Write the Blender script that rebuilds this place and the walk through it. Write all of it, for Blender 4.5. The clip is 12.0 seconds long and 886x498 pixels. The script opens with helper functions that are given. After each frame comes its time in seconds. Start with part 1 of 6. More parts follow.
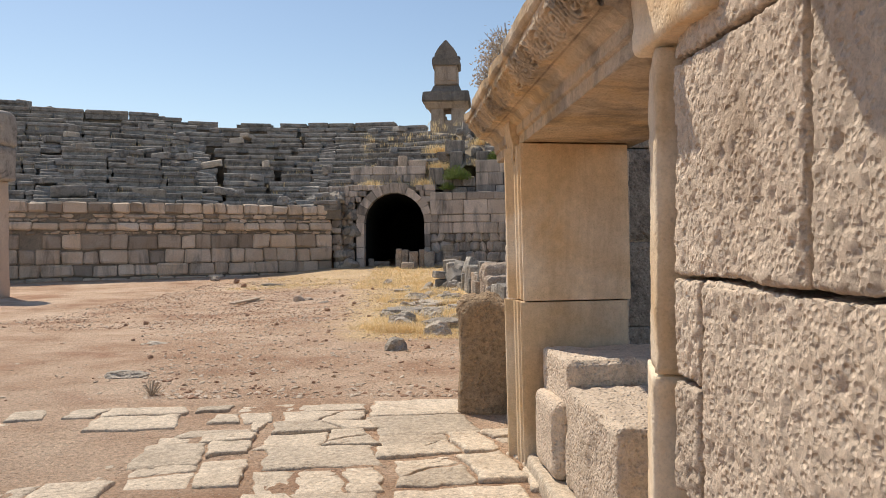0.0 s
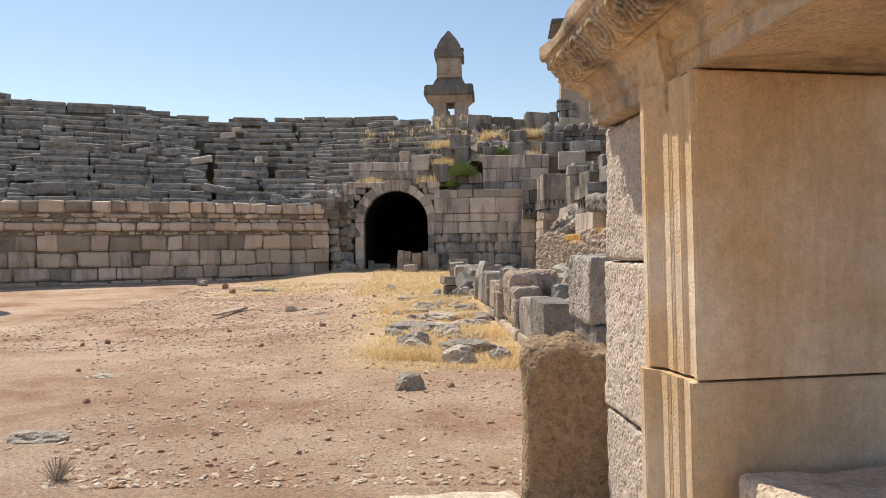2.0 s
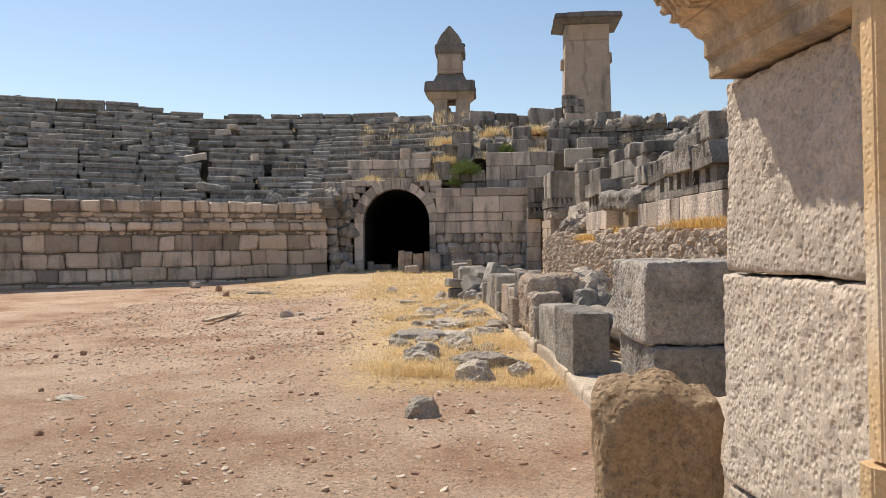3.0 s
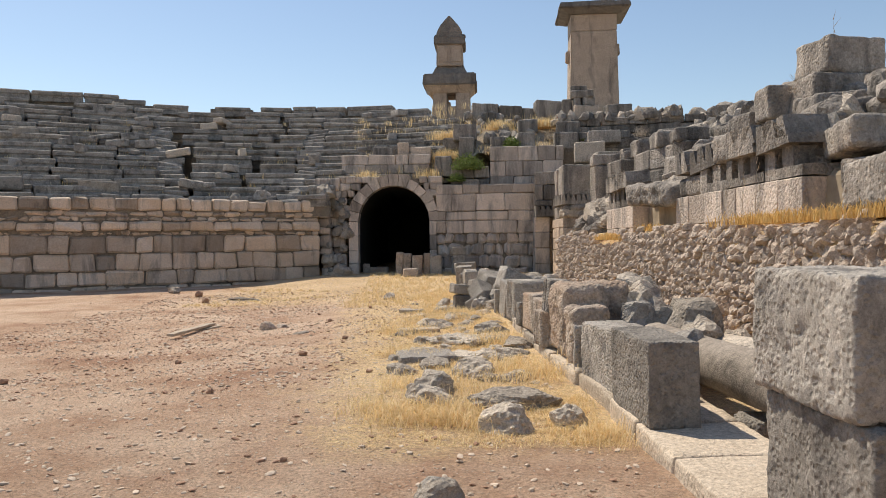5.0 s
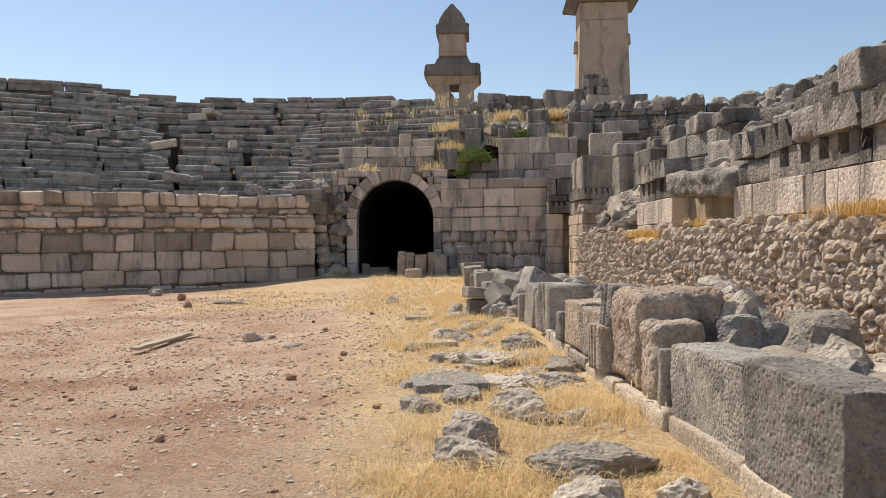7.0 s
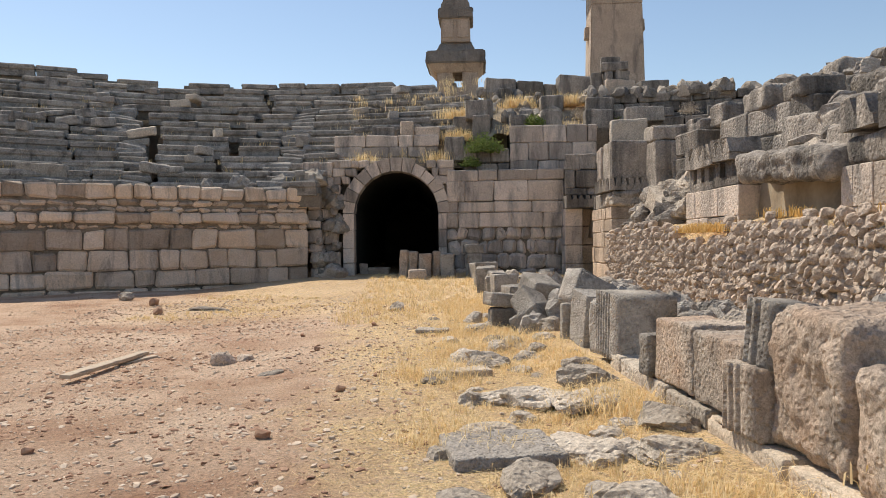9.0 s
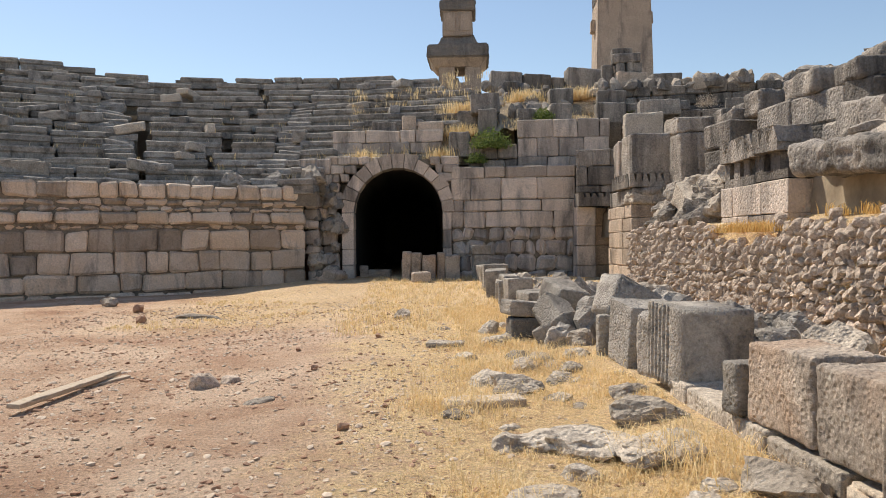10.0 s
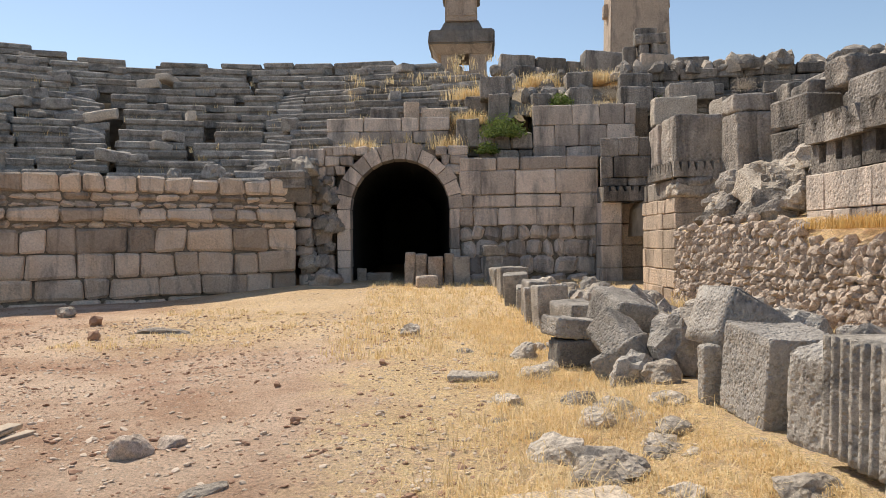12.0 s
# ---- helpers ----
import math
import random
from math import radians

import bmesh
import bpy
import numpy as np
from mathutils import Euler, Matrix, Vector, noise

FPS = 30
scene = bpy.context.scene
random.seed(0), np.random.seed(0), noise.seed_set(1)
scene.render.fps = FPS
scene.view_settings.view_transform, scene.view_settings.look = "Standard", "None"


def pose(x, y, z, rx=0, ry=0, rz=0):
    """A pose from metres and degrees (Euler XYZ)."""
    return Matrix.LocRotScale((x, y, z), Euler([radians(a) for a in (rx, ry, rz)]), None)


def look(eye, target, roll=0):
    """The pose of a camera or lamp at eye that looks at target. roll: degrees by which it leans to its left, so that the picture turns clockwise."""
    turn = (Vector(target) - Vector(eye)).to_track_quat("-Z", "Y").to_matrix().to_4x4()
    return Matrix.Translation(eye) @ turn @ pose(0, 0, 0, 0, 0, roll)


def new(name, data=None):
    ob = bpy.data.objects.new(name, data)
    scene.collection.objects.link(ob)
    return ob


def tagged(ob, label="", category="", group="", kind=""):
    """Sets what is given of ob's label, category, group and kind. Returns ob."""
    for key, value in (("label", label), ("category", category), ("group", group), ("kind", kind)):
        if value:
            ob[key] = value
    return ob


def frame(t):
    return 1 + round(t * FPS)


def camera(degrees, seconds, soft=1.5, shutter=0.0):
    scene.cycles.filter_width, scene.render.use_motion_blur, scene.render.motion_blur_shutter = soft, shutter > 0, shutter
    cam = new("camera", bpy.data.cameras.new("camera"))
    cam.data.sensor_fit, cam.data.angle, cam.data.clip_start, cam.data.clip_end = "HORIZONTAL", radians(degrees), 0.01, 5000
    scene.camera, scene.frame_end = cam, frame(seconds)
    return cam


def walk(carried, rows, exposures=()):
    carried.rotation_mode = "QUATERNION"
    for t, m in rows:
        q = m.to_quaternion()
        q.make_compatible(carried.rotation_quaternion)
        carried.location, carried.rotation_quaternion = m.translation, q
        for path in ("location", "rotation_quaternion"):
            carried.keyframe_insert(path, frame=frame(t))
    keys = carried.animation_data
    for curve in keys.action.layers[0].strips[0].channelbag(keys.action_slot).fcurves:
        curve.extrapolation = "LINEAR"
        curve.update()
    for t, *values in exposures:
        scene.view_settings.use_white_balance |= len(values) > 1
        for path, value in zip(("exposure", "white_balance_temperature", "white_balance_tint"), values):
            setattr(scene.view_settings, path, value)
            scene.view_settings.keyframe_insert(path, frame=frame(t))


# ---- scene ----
cam = camera(59.0, 12.0, 0.9)
METRES, EYE, TILT, LEAN, TURN = 16.0, 1.5, -1.5, -0.9, 0.0
ROWS = [
    (0.0, 0.0, 0.0, 0.0, 0.02, 1.05, 1.32),
    (0.5, -0.0034, 0.0386, 0.001, 0.05, 0.98, 1.43),
    (1.0, -0.0093, 0.0785, 0.0043, -0.05, 1.01, 1.35),
    (1.5, -0.013, 0.1182, 0.0065, -0.08, 0.95, 1.37),
    (2.0, -0.02, 0.1578, 0.0096, -0.12, 1.0, 1.36),
    (2.5, -0.0261, 0.1933, 0.0115, -0.18, 1.04, 1.37),
    (3.0, -0.0308, 0.2352, 0.0129, -0.24, 0.98, 1.42),
    (5.0, -0.0418, 0.3925, 0.0162, -0.48, 1.06, 1.49),
    (5.5, -0.0486, 0.4258, 0.0158, -0.53, 1.1, 1.42),
    (6.0, -0.0526, 0.4631, 0.0169, -0.62, 1.1, 1.4),
    (6.5, -0.0572, 0.4969, 0.0178, -0.67, 1.12, 1.42),
    (7.0, -0.0605, 0.5393, 0.0168, -0.7, 1.05, 1.44),
    (9.0, -0.0817, 0.7206, 0.0191, -1.01, 0.98, 1.41),
    (9.5, -0.0906, 0.7661, 0.0199, -1.1, 0.96, 1.34),
    (10.0, -0.0944, 0.8142, 0.0234, -1.16, 0.98, 1.54),
    (10.5, -0.1001, 0.8552, 0.0241, -1.21, 1.06, 1.5),
    (11.0, -0.1038, 0.9031, 0.0256, -1.31, 0.96, 1.51),
    (11.5, -0.1086, 0.9456, 0.0256, -1.34, 1.02, 1.57),
    (12.0, -0.1115, 0.9922, 0.028, -1.42, 0.98, 1.64),
]
walk(cam, [(t, pose(0, 0, EYE, TILT, LEAN, TURN) @ pose(METRES * x, METRES * y, METRES * z, 90 + pitch, roll, yaw)) for t, x, y, z, yaw, pitch, roll in ROWS],
     exposures=[(0.0, 0.02, 6900, 10), (1.0, 0.1, 6900, 10), (2.0, 0.18, 6900, 10), (3.0, 0.13, 6900, 10), (5.0, 0.09, 6900, 10), (12.0, 0.21, 6900, 10)])

# ---- daylight ----
SUN_AZ, SUN_EL = radians(-40), radians(54)
SUN_DIR = Vector((math.sin(SUN_AZ) * math.cos(SUN_EL), math.cos(SUN_AZ) * math.cos(SUN_EL), math.sin(SUN_EL)))
world = bpy.data.worlds.new("sky")
scene.world = world
world.use_nodes = True
wn = world.node_tree.nodes
sky = wn.new("ShaderNodeTexSky")
sky.sky_type, sky.sun_disc = "NISHITA", False
sky.sun_elevation, sky.sun_rotation = SUN_EL, SUN_AZ
sky.air_density, sky.dust_density, sky.ozone_density = 1.0, 0.3, 1.3
wn["Background"].inputs["Strength"].default_value = 0.123
world.node_tree.links.new(sky.outputs["Color"], wn["Background"].inputs["Color"])
sun = new("sun", bpy.data.lights.new("sun", "SUN"))
sun.data.energy, sun.data.angle, sun.data.color = 4.3, radians(0.5), (1.0, 0.93, 0.82)
sun.matrix_world = look(SUN_DIR * 50, (0, 0, 0))

# ---- materials ----
rnd = random.Random(7)


def material(name, rough=0.9):
    m = bpy.data.materials.new(name)
    m.use_nodes = True
    b = m.node_tree.nodes["Principled BSDF"]
    b.inputs["Roughness"].default_value = rough
    b.inputs["Specular IOR Level"].default_value = 0.25
    return m, m.node_tree.nodes, m.node_tree.links, b


def tex_noise(n, l, vec, scale, detail=6.0, rough=0.6, distort=0.0):
    t = n.new("ShaderNodeTexNoise")
    t.inputs["Scale"].default_value, t.inputs["Detail"].default_value = scale, detail
    t.inputs["Roughness"].default_value, t.inputs["Distortion"].default_value = rough, distort
    l.new(vec, t.inputs["Vector"])
    return t.outputs["Fac"]


def ramp(n, l, fac, stops):
    r = n.new("ShaderNodeValToRGB")
    while len(r.color_ramp.elements) < len(stops):
        r.color_ramp.elements.new(0.5)
    for e, (p, c) in zip(r.color_ramp.elements, stops):
        e.position, e.color = p, ((c, c, c, 1) if isinstance(c, (int, float)) else (*c, 1))
    l.new(fac, r.inputs["Fac"])
    return r.outputs["Color"]


def mix(n, l, fac, a, b, mode="MIX"):
    m = n.new("ShaderNodeMix")
    m.data_type, m.blend_type = "RGBA", mode
    for socket, v in ((m.inputs[0], fac), (m.inputs[6], a), (m.inputs[7], b)):
        if isinstance(v, (int, float)):
            socket.default_value = v
        elif isinstance(v, tuple):
            socket.default_value = (*v, 1)
        else:
            l.new(v, socket)
    return m.outputs[2]


def bumped(n, l, b, height, strength, distance):
    u = n.new("ShaderNodeBump")
    u.inputs["Strength"].default_value, u.inputs["Distance"].default_value = strength, distance
    l.new(height, u.inputs["Height"])
    l.new(u.outputs["Normal"], b.inputs["Normal"])


def stone(name, light, mid, dark, patina=0.45, lichen=0.25, bump=0.02, pit=30.0, streak=0.0, vary=0.35, warm=None, grainy=1.0):
    """Weathered limestone: grain, broad tint, black patina in patches or streaks, pale lichen, pits."""
    m, n, l, b = material(name)
    pos = n.new("ShaderNodeNewGeometry").outputs["Position"]
    fine = tex_noise(n, l, pos, 22, 8, 0.7)
    broad = tex_noise(n, l, pos, 1.7, 5, 0.6, 0.4)
    col = mix(n, l, ramp(n, l, broad, [(0.3, 0.0), (0.7, 1.0)]), mid, light)
    if warm:
        wpatch = tex_noise(n, l, pos, 0.9, 4, 0.55, 0.8)
        col = mix(n, l, ramp(n, l, wpatch, [(0.44, 0.0), (0.60, 0.9)]), col, warm)
    mapping = n.new("ShaderNodeMapping")
    mapping.inputs["Scale"].default_value = (1.5, 1.5, 0.32) if streak else (1, 1, 1)
    l.new(pos, mapping.inputs["Vector"])
    stain = tex_noise(n, l, mapping.outputs["Vector"], 1.3 if streak else 2.6, 7, 0.68, 0.5)
    col = mix(n, l, ramp(n, l, stain, [(0.62 - 0.35 * patina, 0.0), (0.80 - 0.25 * patina, 0.85)]), col, dark)
    grain = ramp(n, l, fine, [(0.28, 0.50), (0.72, 1.36)])
    col = mix(n, l, 0.85 * grainy, col, grain, "MULTIPLY")
    speck = tex_noise(n, l, pos, 85, 4, 0.8)
    col = mix(n, l, 0.8 * grainy, col, ramp(n, l, speck, [(0.33, 0.55), (0.5, 1.0), (0.7, 1.25)]), "MULTIPLY")
    if lichen:
        spots = tex_noise(n, l, pos, 9, 6, 0.75)
        col = mix(n, l, ramp(n, l, spots, [(0.68 - 0.2 * lichen, 0.0), (0.74, 0.75 * min(1, lichen * 2.5))]), col, tuple(min(0.75, c * 1.5 + 0.06) for c in light))
    info = n.new("ShaderNodeObjectInfo").outputs["Random"]
    tint = ramp(n, l, info, [(0.0, 1.0 - vary), (0.5, 1.0), (1.0, 1.0 + vary * 0.45)])
    col = mix(n, l, 1.0, col, tint, "MULTIPLY")
    l.new(col, b.inputs["Base Color"])
    pits = n.new("ShaderNodeTexVoronoi")
    pits.inputs["Scale"].default_value = pit
    l.new(pos, pits.inputs["Vector"])
    h = mix(n, l, 0.45, fine, ramp(n, l, pits.outputs["Distance"], [(0.0, 0.0), (0.5, 1.0)]))
    bumped(n, l, b, h, 1.0, bump * 1.3)
    return m


GREY = stone("grey_limestone", (0.50, 0.45, 0.395), (0.35, 0.315, 0.272), (0.11, 0.10, 0.092), 0.42, 0.3, 0.03, 26, 0.0, 0.35, None, 0.75)
SEAT = stone("seat_limestone", (0.47, 0.425, 0.375), (0.32, 0.29, 0.256), (0.09, 0.084, 0.078), 0.46, 0.35, 0.03, 18, 0.0, 0.25)
WALLT = stone("arena_wall_limestone", (0.74, 0.61, 0.49), (0.62, 0.495, 0.39), (0.19, 0.16, 0.135), 0.3, 0.12, 0.03, 14, 1.0, 0.5, (0.64, 0.49, 0.36), 0.6)
WALLG = stone("back_wall_limestone", (0.72, 0.61, 0.52), (0.61, 0.505, 0.42), (0.15, 0.14, 0.13), 0.46, 0.12, 0.03, 14, 1.0, 0.4, None, 0.6)
TAN = stone("tan_limestone", (0.73, 0.595, 0.47), (0.62, 0.49, 0.38), (0.38, 0.275, 0.19), 0.15, 0.15, 0.02, 45, 0.0, 0.12, None, 0.6)
DRESSED = stone("dressed_honey_limestone", (0.84, 0.70, 0.54), (0.75, 0.61, 0.45), (0.46, 0.31, 0.19), 0.22, 0.0, 0.004, 60, 1.0, 0.1, (0.67, 0.455, 0.25), 0.35)
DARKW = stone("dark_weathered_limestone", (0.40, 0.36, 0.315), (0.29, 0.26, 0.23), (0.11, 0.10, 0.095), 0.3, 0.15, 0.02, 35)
RUBBLE = stone("rubble_fieldstone", (0.70, 0.57, 0.46), (0.57, 0.45, 0.355), (0.20, 0.16, 0.13), 0.25, 0.3, 0.03, 16, 0.0, 0.5)
ROCK = stone("grey_rock", (0.62, 0.535, 0.44), (0.49, 0.415, 0.335), (0.21, 0.175, 0.145), 0.25, 0.35, 0.03, 20)
PAVE = stone("paving_limestone", (0.66, 0.55, 0.43), (0.54, 0.44, 0.335), (0.36, 0.26, 0.18), 0.15, 0.25, 0.012, 26, 0.0, 0.2)
BROWN = stone("brown_stone", (0.60, 0.43, 0.28), (0.48, 0.33, 0.20), (0.20, 0.14, 0.095), 0.3, 0.2, 0.03, 30)
TANW = stone("tan_wall_limestone", (0.68, 0.54, 0.42), (0.56, 0.44, 0.335), (0.22, 0.18, 0.15), 0.25, 0.15, 0.03, 20, 1.0, 0.3)
TOMB = stone("tomb_limestone", (0.58, 0.46, 0.36), (0.46, 0.36, 0.28), (0.15, 0.13, 0.115), 0.3, 0.1, 0.04, 8, 1.0, 0.1)
# VAULT: base colour set almost black to paint the deep shade of the passage
VAULT = stone("shaded_vault_stone", (0.05, 0.045, 0.04), (0.035, 0.032, 0.03), (0.015, 0.014, 0.013), 0.3, 0.0, 0.03, 20)
PALE = stone("pale_tooled_limestone", (0.70, 0.60, 0.50), (0.60, 0.50, 0.41), (0.38, 0.29, 0.22), 0.12, 0.15, 0.02, 40, 0.0, 0.1, None, 0.6)
RUIN = stone("stained_ruin_limestone", (0.50, 0.435, 0.37), (0.31, 0.275, 0.24), (0.07, 0.066, 0.062), 0.58, 0.3, 0.035, 14, 1.0, 0.45)
TOMBD = stone("dark_tomb_limestone", (0.30, 0.265, 0.23), (0.21, 0.185, 0.16), (0.09, 0.08, 0.075), 0.3, 0.1, 0.04, 8, 1.0, 0.1)
LINTEL = stone("carved_lintel_limestone", (0.72, 0.575, 0.43), (0.58, 0.46, 0.34), (0.17, 0.145, 0.12), 0.5, 0.1, 0.010, 40, 0.0, 0.1, (0.70, 0.48, 0.26), 0.45)
GREYP = stone("pale_grey_limestone", (0.58, 0.53, 0.475), (0.44, 0.40, 0.355), (0.17, 0.155, 0.14), 0.35, 0.3, 0.03, 26, 0.0, 0.25, None, 0.75)
TANG = stone("tan_grey_limestone", (0.60, 0.50, 0.41), (0.46, 0.38, 0.305), (0.17, 0.145, 0.125), 0.3, 0.3, 0.03, 22, 0.0, 0.2, (0.44, 0.32, 0.235))
COLUMN = stone("column_limestone", (0.40, 0.34, 0.28), (0.30, 0.25, 0.20), (0.14, 0.12, 0.10), 0.3, 0.1, 0.006, 50, 0.0, 0.1)
MORTAR = stone("wall_core_earth", (0.30, 0.25, 0.195), (0.21, 0.175, 0.135), (0.07, 0.06, 0.05), 0.3, 0.0, 0.03, 20)


def plain(name, a, b_, scale, rough=0.9, bump=0.0):
    m, n, l, b = material(name, rough)
    pos = n.new("ShaderNodeNewGeometry").outputs["Position"]
    f = tex_noise(n, l, pos, scale, 6, 0.65)
    l.new(ramp(n, l, f, [(0.3, a), (0.7, b_)]), b.inputs["Base Color"])
    if bump:
        bumped(n, l, b, f, 0.6, bump)
    return m


def blades(name, a, b_, trans=0.25):
    m, n, l, b = material(name, 0.8)
    isl = n.new("ShaderNodeNewGeometry").outputs["Random Per Island"]
    l.new(ramp(n, l, isl, [(0.0, a), (1.0, b_)]), b.inputs["Base Color"])
    t = n.new("ShaderNodeBsdfTranslucent")
    l.new(ramp(n, l, isl, [(0.0, a), (1.0, b_)]), t.inputs["Color"])
    mx = n.new("ShaderNodeMixShader")
    mx.inputs[0].default_value = trans
    out = n["Material Output"]
    l.new(b.outputs[0], mx.inputs[1])
    l.new(t.outputs[0], mx.inputs[2])
    l.new(mx.outputs[0], out.inputs["Surface"])
    return m


STRAW = blades("dry_grass", (0.70, 0.51, 0.24), (0.95, 0.79, 0.51), 0.4)
SHRUB = blades("green_leaf", (0.10, 0.15, 0.035), (0.22, 0.27, 0.08), 0.35)
DRYBUSH = blades("dry_twig", (0.34, 0.27, 0.20), (0.66, 0.58, 0.48))
WOOD = plain("weathered_wood", (0.42, 0.33, 0.24), (0.58, 0.48, 0.37), 25, 0.85, 0.004)


def soil():
    m, n, l, b = material("dry_earth", 0.95)
    pos = n.new("ShaderNodeNewGeometry").outputs["Position"]

    def calc(op, a, c, clamp=False):
        k = n.new("ShaderNodeMath")
        k.operation, k.use_clamp = op, clamp
        for s, v in zip(k.inputs, (a, c)):
            if isinstance(v, (int, float)):
                s.default_value = v
            else:
                l.new(v, s)
        return k.outputs[0]

    def cells(scale, size):
        t = n.new("ShaderNodeTexVoronoi")
        t.inputs["Scale"].default_value = scale
        l.new(pos, t.inputs["Vector"])
        return ramp(n, l, t.outputs["Distance"], [(size, 1.0), (size + 0.10, 0.0)]), t.outputs["Color"]

    big = tex_noise(n, l, pos, 0.45, 8, 0.68)
    col = ramp(n, l, big, [(0.34, (0.40, 0.225, 0.14)), (0.45, (0.53, 0.345, 0.23)), (0.56, (0.635, 0.45, 0.32)), (0.70, (0.74, 0.56, 0.41))])
    red = tex_noise(n, l, pos, 0.33, 6, 0.6, 0.3)
    col = mix(n, l, ramp(n, l, red, [(0.58, 0.0), (0.68, 0.6)]), col, (0.36, 0.165, 0.095))
    # straw litter, trodden thin, along the line of fallen blocks
    sep = n.new("ShaderNodeSeparateXYZ")
    l.new(pos, sep.inputs[0])
    wob = calc("MULTIPLY", calc("SUBTRACT", tex_noise(n, l, pos, 0.55, 7, 0.68), 0.5), 3.6)
    edge = calc("ADD", calc("ADD", sep.outputs["X"], 2.6), wob)
    edge = calc("MULTIPLY", calc("ADD", edge, calc("MULTIPLY", calc("SUBTRACT", sep.outputs["Y"], 20.0), 0.07)), 1.2, True)
    near = calc("MULTIPLY", calc("SUBTRACT", calc("ADD", sep.outputs["Y"], wob), 12.0), 0.9, True)
    band = calc("MULTIPLY", edge, near)
    ybank = calc("MULTIPLY", calc("SUBTRACT", calc("ADD", sep.outputs["Y"], wob), 27.5), 0.5, True)
    ybank = calc("MULTIPLY", ybank, calc("MULTIPLY", calc("ADD", calc("ADD", sep.outputs["X"], 9.0), wob), 0.4, True))
    band = calc("MAXIMUM", band, calc("MULTIPLY", ybank, 0.8))
    fleck = ramp(n, l, tex_noise(n, l, pos, 9, 9, 0.8), [(0.38, 0.15), (0.58, 1.0)])
    straw = ramp(n, l, tex_noise(n, l, pos, 34, 9, 0.85, 1.5), [(0.36, (0.44, 0.28, 0.13)), (0.50, (0.80, 0.59, 0.31)), (0.64, (0.97, 0.79, 0.50))])
    col = mix(n, l, calc("MULTIPLY", band, fleck), col, straw)
    fine = tex_noise(n, l, pos, 30, 10, 0.8)
    col = mix(n, l, 0.9, col, ramp(n, l, fine, [(0.32, 0.42), (0.5, 1.0), (0.68, 1.45)]), "MULTIPLY")
    where = ramp(n, l, tex_noise(n, l, pos, 0.8, 6, 0.7), [(0.30, 0.25), (0.52, 1.0)])
    height = fine
    for scale, size, k in ((12, 0.09, 0.9), (26, 0.15, 0.95), (60, 0.2, 0.9)):
        chips, tint = cells(scale, size)
        hue = n.new("ShaderNodeSeparateColor")
        l.new(tint, hue.inputs[0])
        pebble = ramp(n, l, hue.outputs[0], [(0.0, (0.30, 0.17, 0.11)), (0.4, (0.50, 0.37, 0.27)), (1.0, (0.74, 0.63, 0.51))])
        keep = ramp(n, l, hue.outputs[1], [(0.38, 0.0), (0.42, 1.0)])
        mask = calc("MULTIPLY", calc("MULTIPLY", chips, keep), calc("MULTIPLY", where, k))
        col = mix(n, l, mask, col, pebble)
        height = mix(n, l, 1.0, height, mask, "ADD")
    l.new(col, b.inputs["Base Color"])
    bumped(n, l, b, height, 1.0, 0.035)
    return m


SOIL = soil()
HILL = plain("stony_hill_earth", (0.20, 0.16, 0.115), (0.44, 0.36, 0.26), 1.6, 0.95, 0.05)

# ---- mesh helpers ----


def placed(ob):
    """Where an object stands, before Blender has worked it out."""
    if ob.parent is None:
        return ob.matrix_basis.copy()
    return placed(ob.parent) @ ob.matrix_parent_inverse @ ob.matrix_basis


def finish(name, me, mat, parent=None, m=None, label="", smooth=False):
    me.materials.append(mat)
    if smooth:
        for p in me.polygons:
            p.use_smooth = True
    ob = new(name, me)
    if m is not None:
        ob.matrix_basis = m
    if parent is not None:
        ob.parent = parent
        ob.matrix_parent_inverse = placed(parent).inverted()
    if label:
        ob["label"] = label
    return ob


def raw(name, verts, faces, mat, parent=None, m=None, label="", smooth=False):
    me = bpy.data.meshes.new(name)
    me.from_pydata(verts, [], faces)
    me.update()
    return finish(name, me, mat, parent, m, label, smooth)


def part(name, bm, mat, parent=None, label="", m=None, smooth=False):
    me = bpy.data.meshes.new(name)
    bm.normal_update()
    bm.to_mesh(me)
    bm.free()
    return finish(name, me, mat, parent, m, label, smooth)


def empty(name, loc, label, category, group="", kind=""):
    ob = new(name)
    ob.location = loc
    return tagged(ob, label, category, group, kind)


